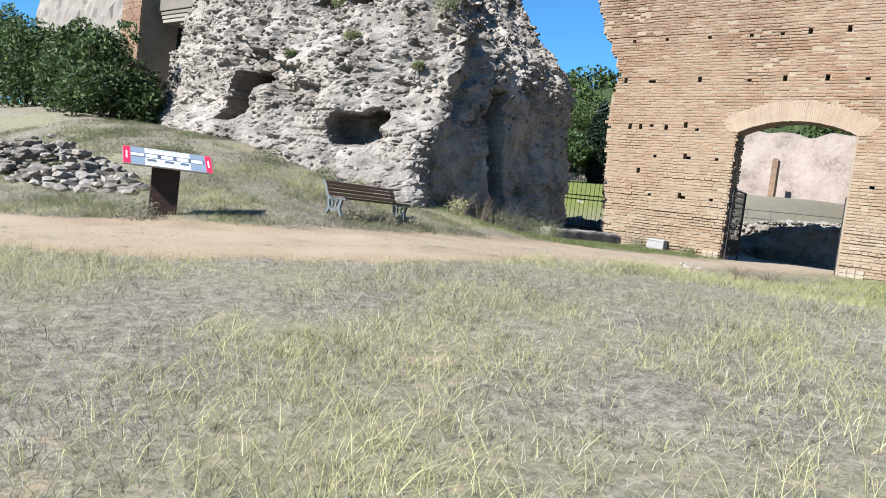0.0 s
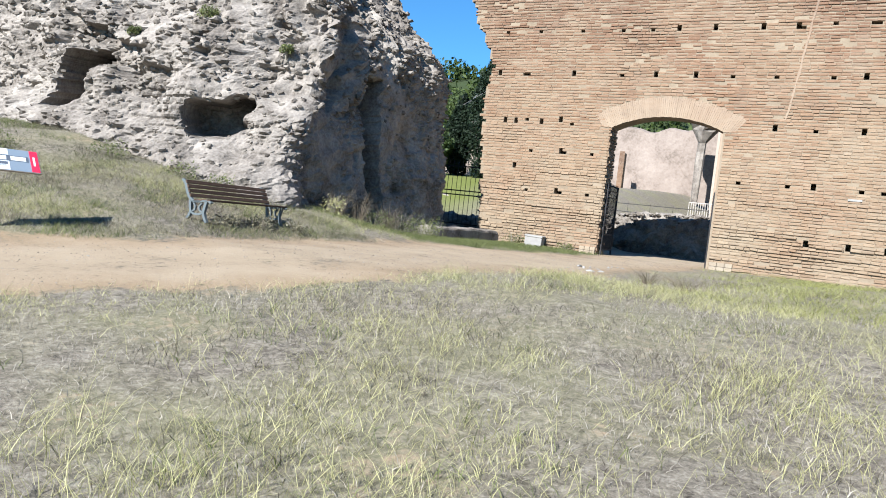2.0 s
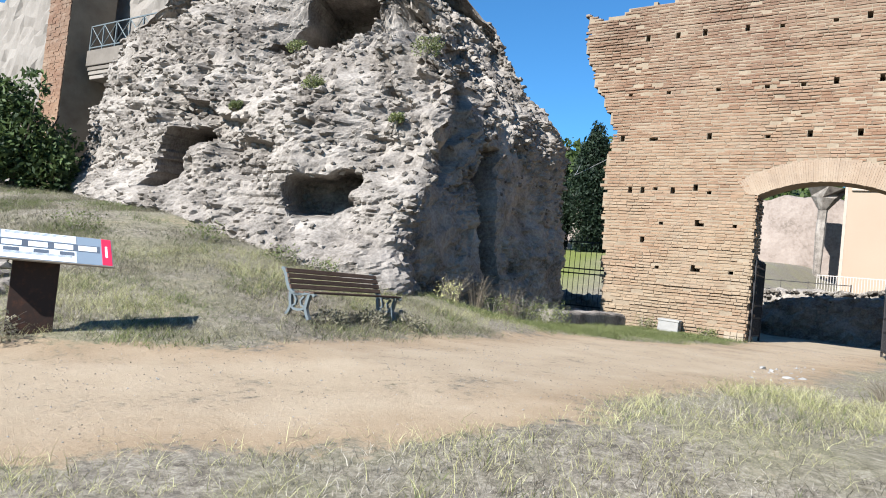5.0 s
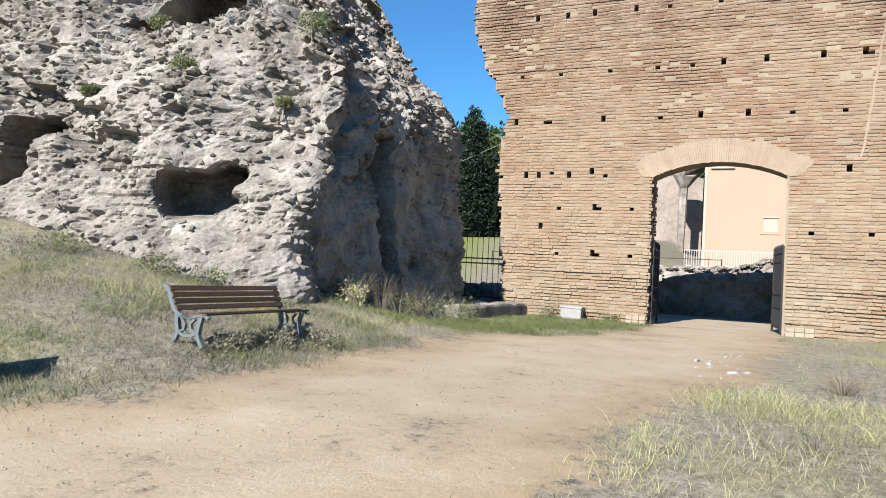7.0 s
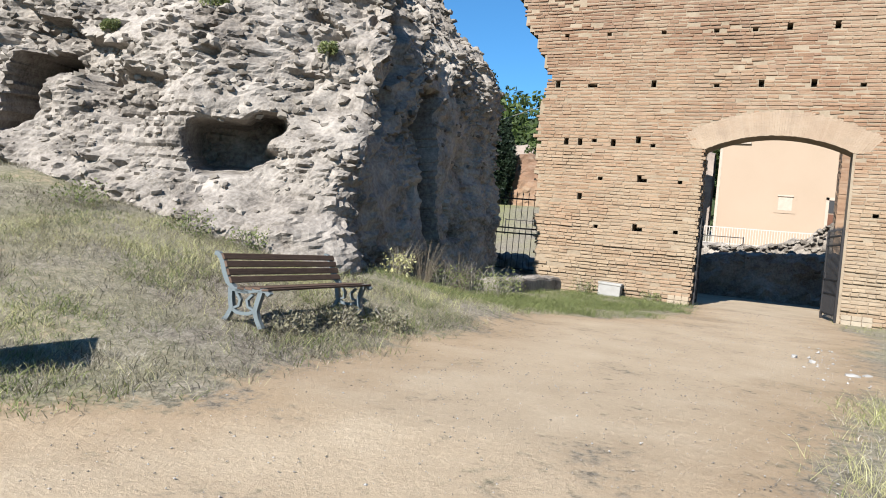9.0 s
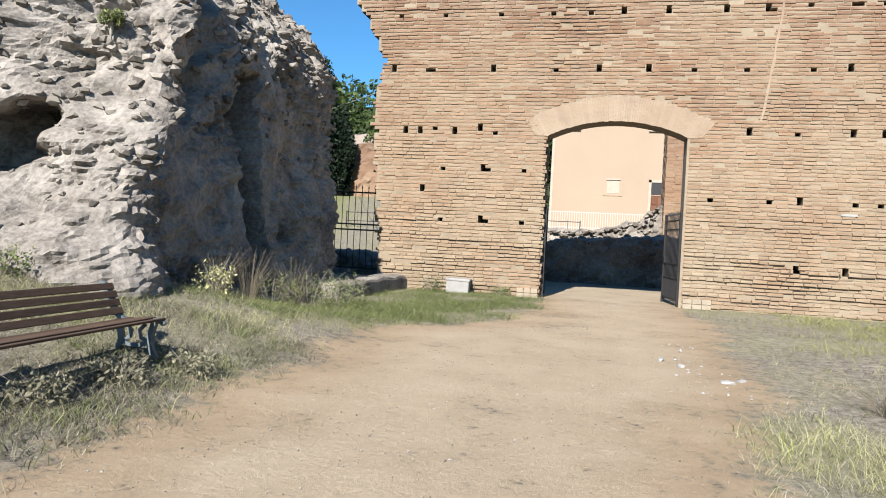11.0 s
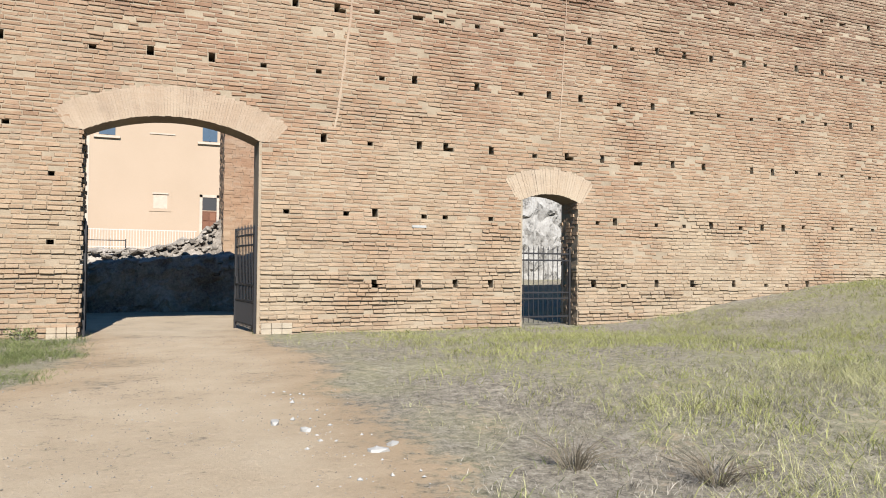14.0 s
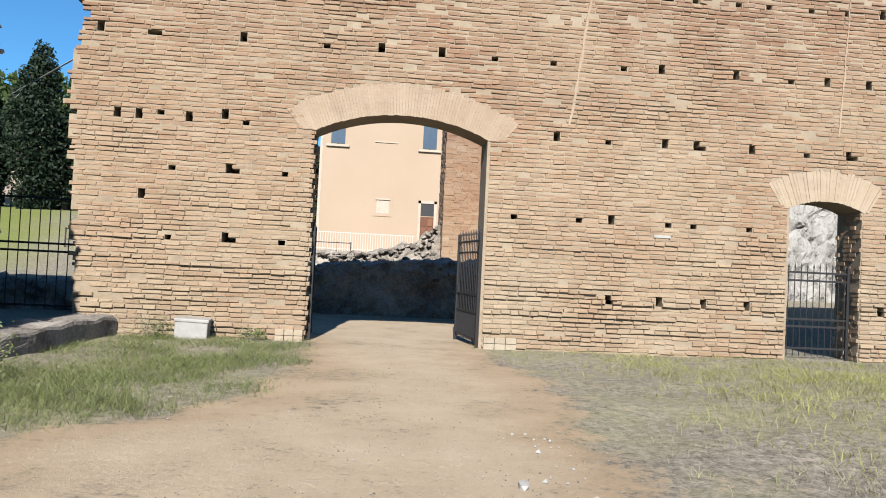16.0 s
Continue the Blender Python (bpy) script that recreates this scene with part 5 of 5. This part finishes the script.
def weed_clump(x, y, h, w, seed, material, label, count=26):
    rnd = random.Random(seed)
    t = thing("weed_clump", pose(x, y, on(x, y)), label, "weeds")
    bm = bmesh.new()
    for k in range(count * (3 if material is M_BRUSH else 1)):
        a, l = rnd.uniform(0, 6.28), rnd.uniform(0.3, 1.0) * w
        hh = h * rnd.uniform(0.4, 1)
        tube(bm, [(0.15 * l * math.cos(a), 0.15 * l * math.sin(a), -0.05), (0.5 * l * math.cos(a), 0.5 * l * math.sin(a), hh * 0.6), (l * math.cos(a), l * math.sin(a), hh)], 0.003, 4, 0.0015)
    tagged(part("stalk", bm, M_BRUSH if material is M_BRUSH else M_TWIG, t), kind="stuff")
    if material is M_BRUSH:
        return
    leaf_cloud("leaves", [(w * 0.5 * math.cos(k), w * 0.5 * math.sin(k), h * (0.25 + 0.1 * (k % 4))) for k in range(8)], [w * 0.4] * 8, 380, 0.025, material, t, seed)


build_grass()


def pebbles(name, x0, x1, y0, y1, count, seed, size, material, weight, label):
    rs = np.random.RandomState(seed)
    x, y = rs.uniform(x0, x1, count), rs.uniform(y0, y1, count)
    k = rs.rand(count) < weight(x, y)
    x, y = x[k], y[k]
    n = len(x)
    s = size * (0.4 + rs.rand(n) ** 3 * 2.2)
    base = np.array([(1, 0, 0), (-1, 0, 0), (0, 1, 0), (0, -1, 0), (0, 0, 0.7), (0, 0, -0.7)], float)
    j = base[None] * rs.uniform(0.6, 1.2, (n, 6, 1)) * s[:, None, None]
    a = rs.uniform(0, 6.28, n)
    c, d = np.cos(a)[:, None], np.sin(a)[:, None]
    V = np.stack([j[..., 0] * c - j[..., 1] * d + x[:, None], j[..., 0] * d + j[..., 1] * c + y[:, None], j[..., 2] + (gz(x, y) + 0.004)[:, None]], -1).reshape(-1, 3)
    f = np.array([(0, 2, 4), (2, 1, 4), (1, 3, 4), (3, 0, 4), (2, 0, 5), (1, 2, 5), (3, 1, 5), (0, 3, 5)])
    F = (np.arange(n)[:, None, None] * 6 + f[None]).reshape(-1, 3)
    tagged(new(name, mesh_of(name, V, F, material)), label, "gravel", kind="stuff")


pebbles("path_gravel", -4, 3, 2.5, 26, 24000, 71, 0.0042, M_STONE, lambda x, y: path_amount(x, y), "loose fine gravel on the earth path")
pebbles("pale_gravel", -4, 4, 2.5, 26, 2200, 72, 0.0055, M_MARBLE, lambda x, y: 0.3 + 0.5 * path_amount(x, y), "scattered pale stone chips on the ground")
pebbles("plaster_chips", 0.5, 2.2, 14.4, 18.2, 240, 73, 0.014, M_MARBLE, lambda x, y: np.exp(-((x - 1.25) / 0.3) ** 2), "crumbs of white mortar on the path")
for k, (x, y, sx) in enumerate(((1.45, 15.2, 0.13), (1.62, 15.35, 0.10), (0.85, 16.5, 0.10), (1.05, 16.1, 0.07))):
    ob = new("mortar_fragment", bm_mesh("mortar_fragment", stone_mesh(300 + k, sx, sx * 0.5, 0.035), M_MARBLE))
    ob.matrix_world = pose(x, y, on(x, y, 0.01), 0, 0, 40 * k)
    tagged(ob, "flat white mortar fragment lying on the path", "stone fragment", "fragments on the path")
for k, (x, y, h, w, m, lb) in enumerate((
        (-5.45, 16.4, 0.6, 0.35, M_DRY, "yellow flowering weeds at the corner of the ruin"),
        (-5.4, 18.2, 0.7, 0.6, M_WEED, "tall grey-green weeds against the ruin"),
        (-5.2, 19.3, 0.75, 0.7, M_WEED, "tall green weeds against the ruin"),
        (-5.3, 20.3, 0.6, 0.6, M_WEED, "tall green weeds against the ruin"),
        (-4.5, 25.8, 0.5, 0.45, M_WEED, "bushy grey-green weeds at the wall's foot"),
        (-2.6, 25.9, 0.3, 0.35, M_WEED, "low green weeds at the wall's foot"),
        (-5.7, 17.0, 0.75, 0.55, M_BRUSH, "dry brown brush at the ruin's shaded foot"),
        (-5.6, 17.8, 0.95, 0.6, M_BRUSH, "dry brown brush at the ruin's shaded foot"),
        (-5.3, 18.8, 0.9, 0.6, M_BRUSH, "tall dry brush among green weeds"),
        (-5.1, 20.6, 0.7, 0.7, M_WEED, "tall green weeds by the kerb"),
        (-4.8, 19.9, 0.5, 0.6, M_WEED, "low green weeds by the kerb"),
        (-3.75, 11.2, 0.24, 0.28, M_STRAW, "straggling weeds under the bench"),
        (-3.7, 12.0, 0.24, 0.28, M_STRAW, "straggling weeds under the bench"),
        (-3.5, 12.7, 0.24, 0.28, M_STRAW, "straggling weeds under the bench"),
        (-8.8, 12.6, 0.35, 0.5, M_WEED, "round green weed on the bank"),
        (-7.3, 13.3, 0.35, 0.45, M_WEED, "round green weed on the bank"),
        (-6.6, 13.8, 0.35, 0.4, M_WEED, "round green weed on the bank"),
        (-9.8, 10.6, 0.4, 0.6, M_WEED, "round green weed on the bank"),
        (-4.4, 7.0, 0.35, 0.4, M_STRAW, "straw-coloured grass round the panel's stand"),
        (2.7, 14.3, 0.24, 0.42, M_BRUSH, "dry brown brush beside the path"),
        (3.4, 13.6, 0.24, 0.45, M_BRUSH, "dry brown brush beside the path"))):
    weed_clump(x, y, h, w, 200 + k, m, lb)

def tuft_on_ruin(x, y, z, w, seed):
    t = thing("wall_plant", pose(x, y, z), "green plant growing out of the ruin's masonry", "plant", "plants on the ruin")
    bm = bmesh.new()
    rnd = random.Random(seed)
    for k in range(24):
        a, l = rnd.uniform(0, 6.28), w * rnd.uniform(0.4, 1.0)
        tube(bm, [(0, 0, -0.25), (0.4 * l * math.cos(a), 0.4 * l * math.sin(a), 0.5 * w), (l * math.cos(a), l * math.sin(a), w * rnd.uniform(0.3, 1.1))], 0.006, 4, 0.003)
    tagged(part("stalk", bm, M_TWIG, t), kind="stuff")
    leaf_cloud("leaves", [(w * 0.5 * math.cos(k), w * 0.5 * math.sin(k), w * (0.2 + 0.15 * (k % 4))) for k in range(9)], [w * 0.42] * 9, 900, 0.03, M_WEED, t, seed)


def ruin_face(x, z):
    """Outermost point of the ruin's sunlit side near x at height z."""
    near = RUIN_GRID[(abs(RUIN_GRID[..., 0] - x) < 0.15) & (abs(RUIN_GRID[..., 2] - z) < 0.15)]
    return near[near[:, 1].argmin()]


for k, (x, z, w) in enumerate(((-7.4, 6.1, 0.45), (-9.3, 5.2, 0.3), (-11.4, 6.6, 0.3), (-7.0, 4.2, 0.2), (-10.9, 4.6, 0.2))):
    tuft_on_ruin(*[float(v) for v in ruin_face(x, z)], w, 500 + k)

# ---- masonry pieces ----
build_bricks()
build_seam(3.70, 0.125, 4.75, 44, 0.028)
build_seam(9.75, 0.06, 4.9, 40, 0.016)
part("number_plate", boxed(5.63, 6.0, W - 0.03, W - 0.012, 2.47, 2.53, bevel=0.003), M_MARBLE, great_wall, "small white plate fixed to the bricks")
build_arch(GATE, 74, "gate arch")
build_arch(WIN, 34, "window arch")
build_jambs(GATE)
build_jambs(WIN)
build_ruin_stones()
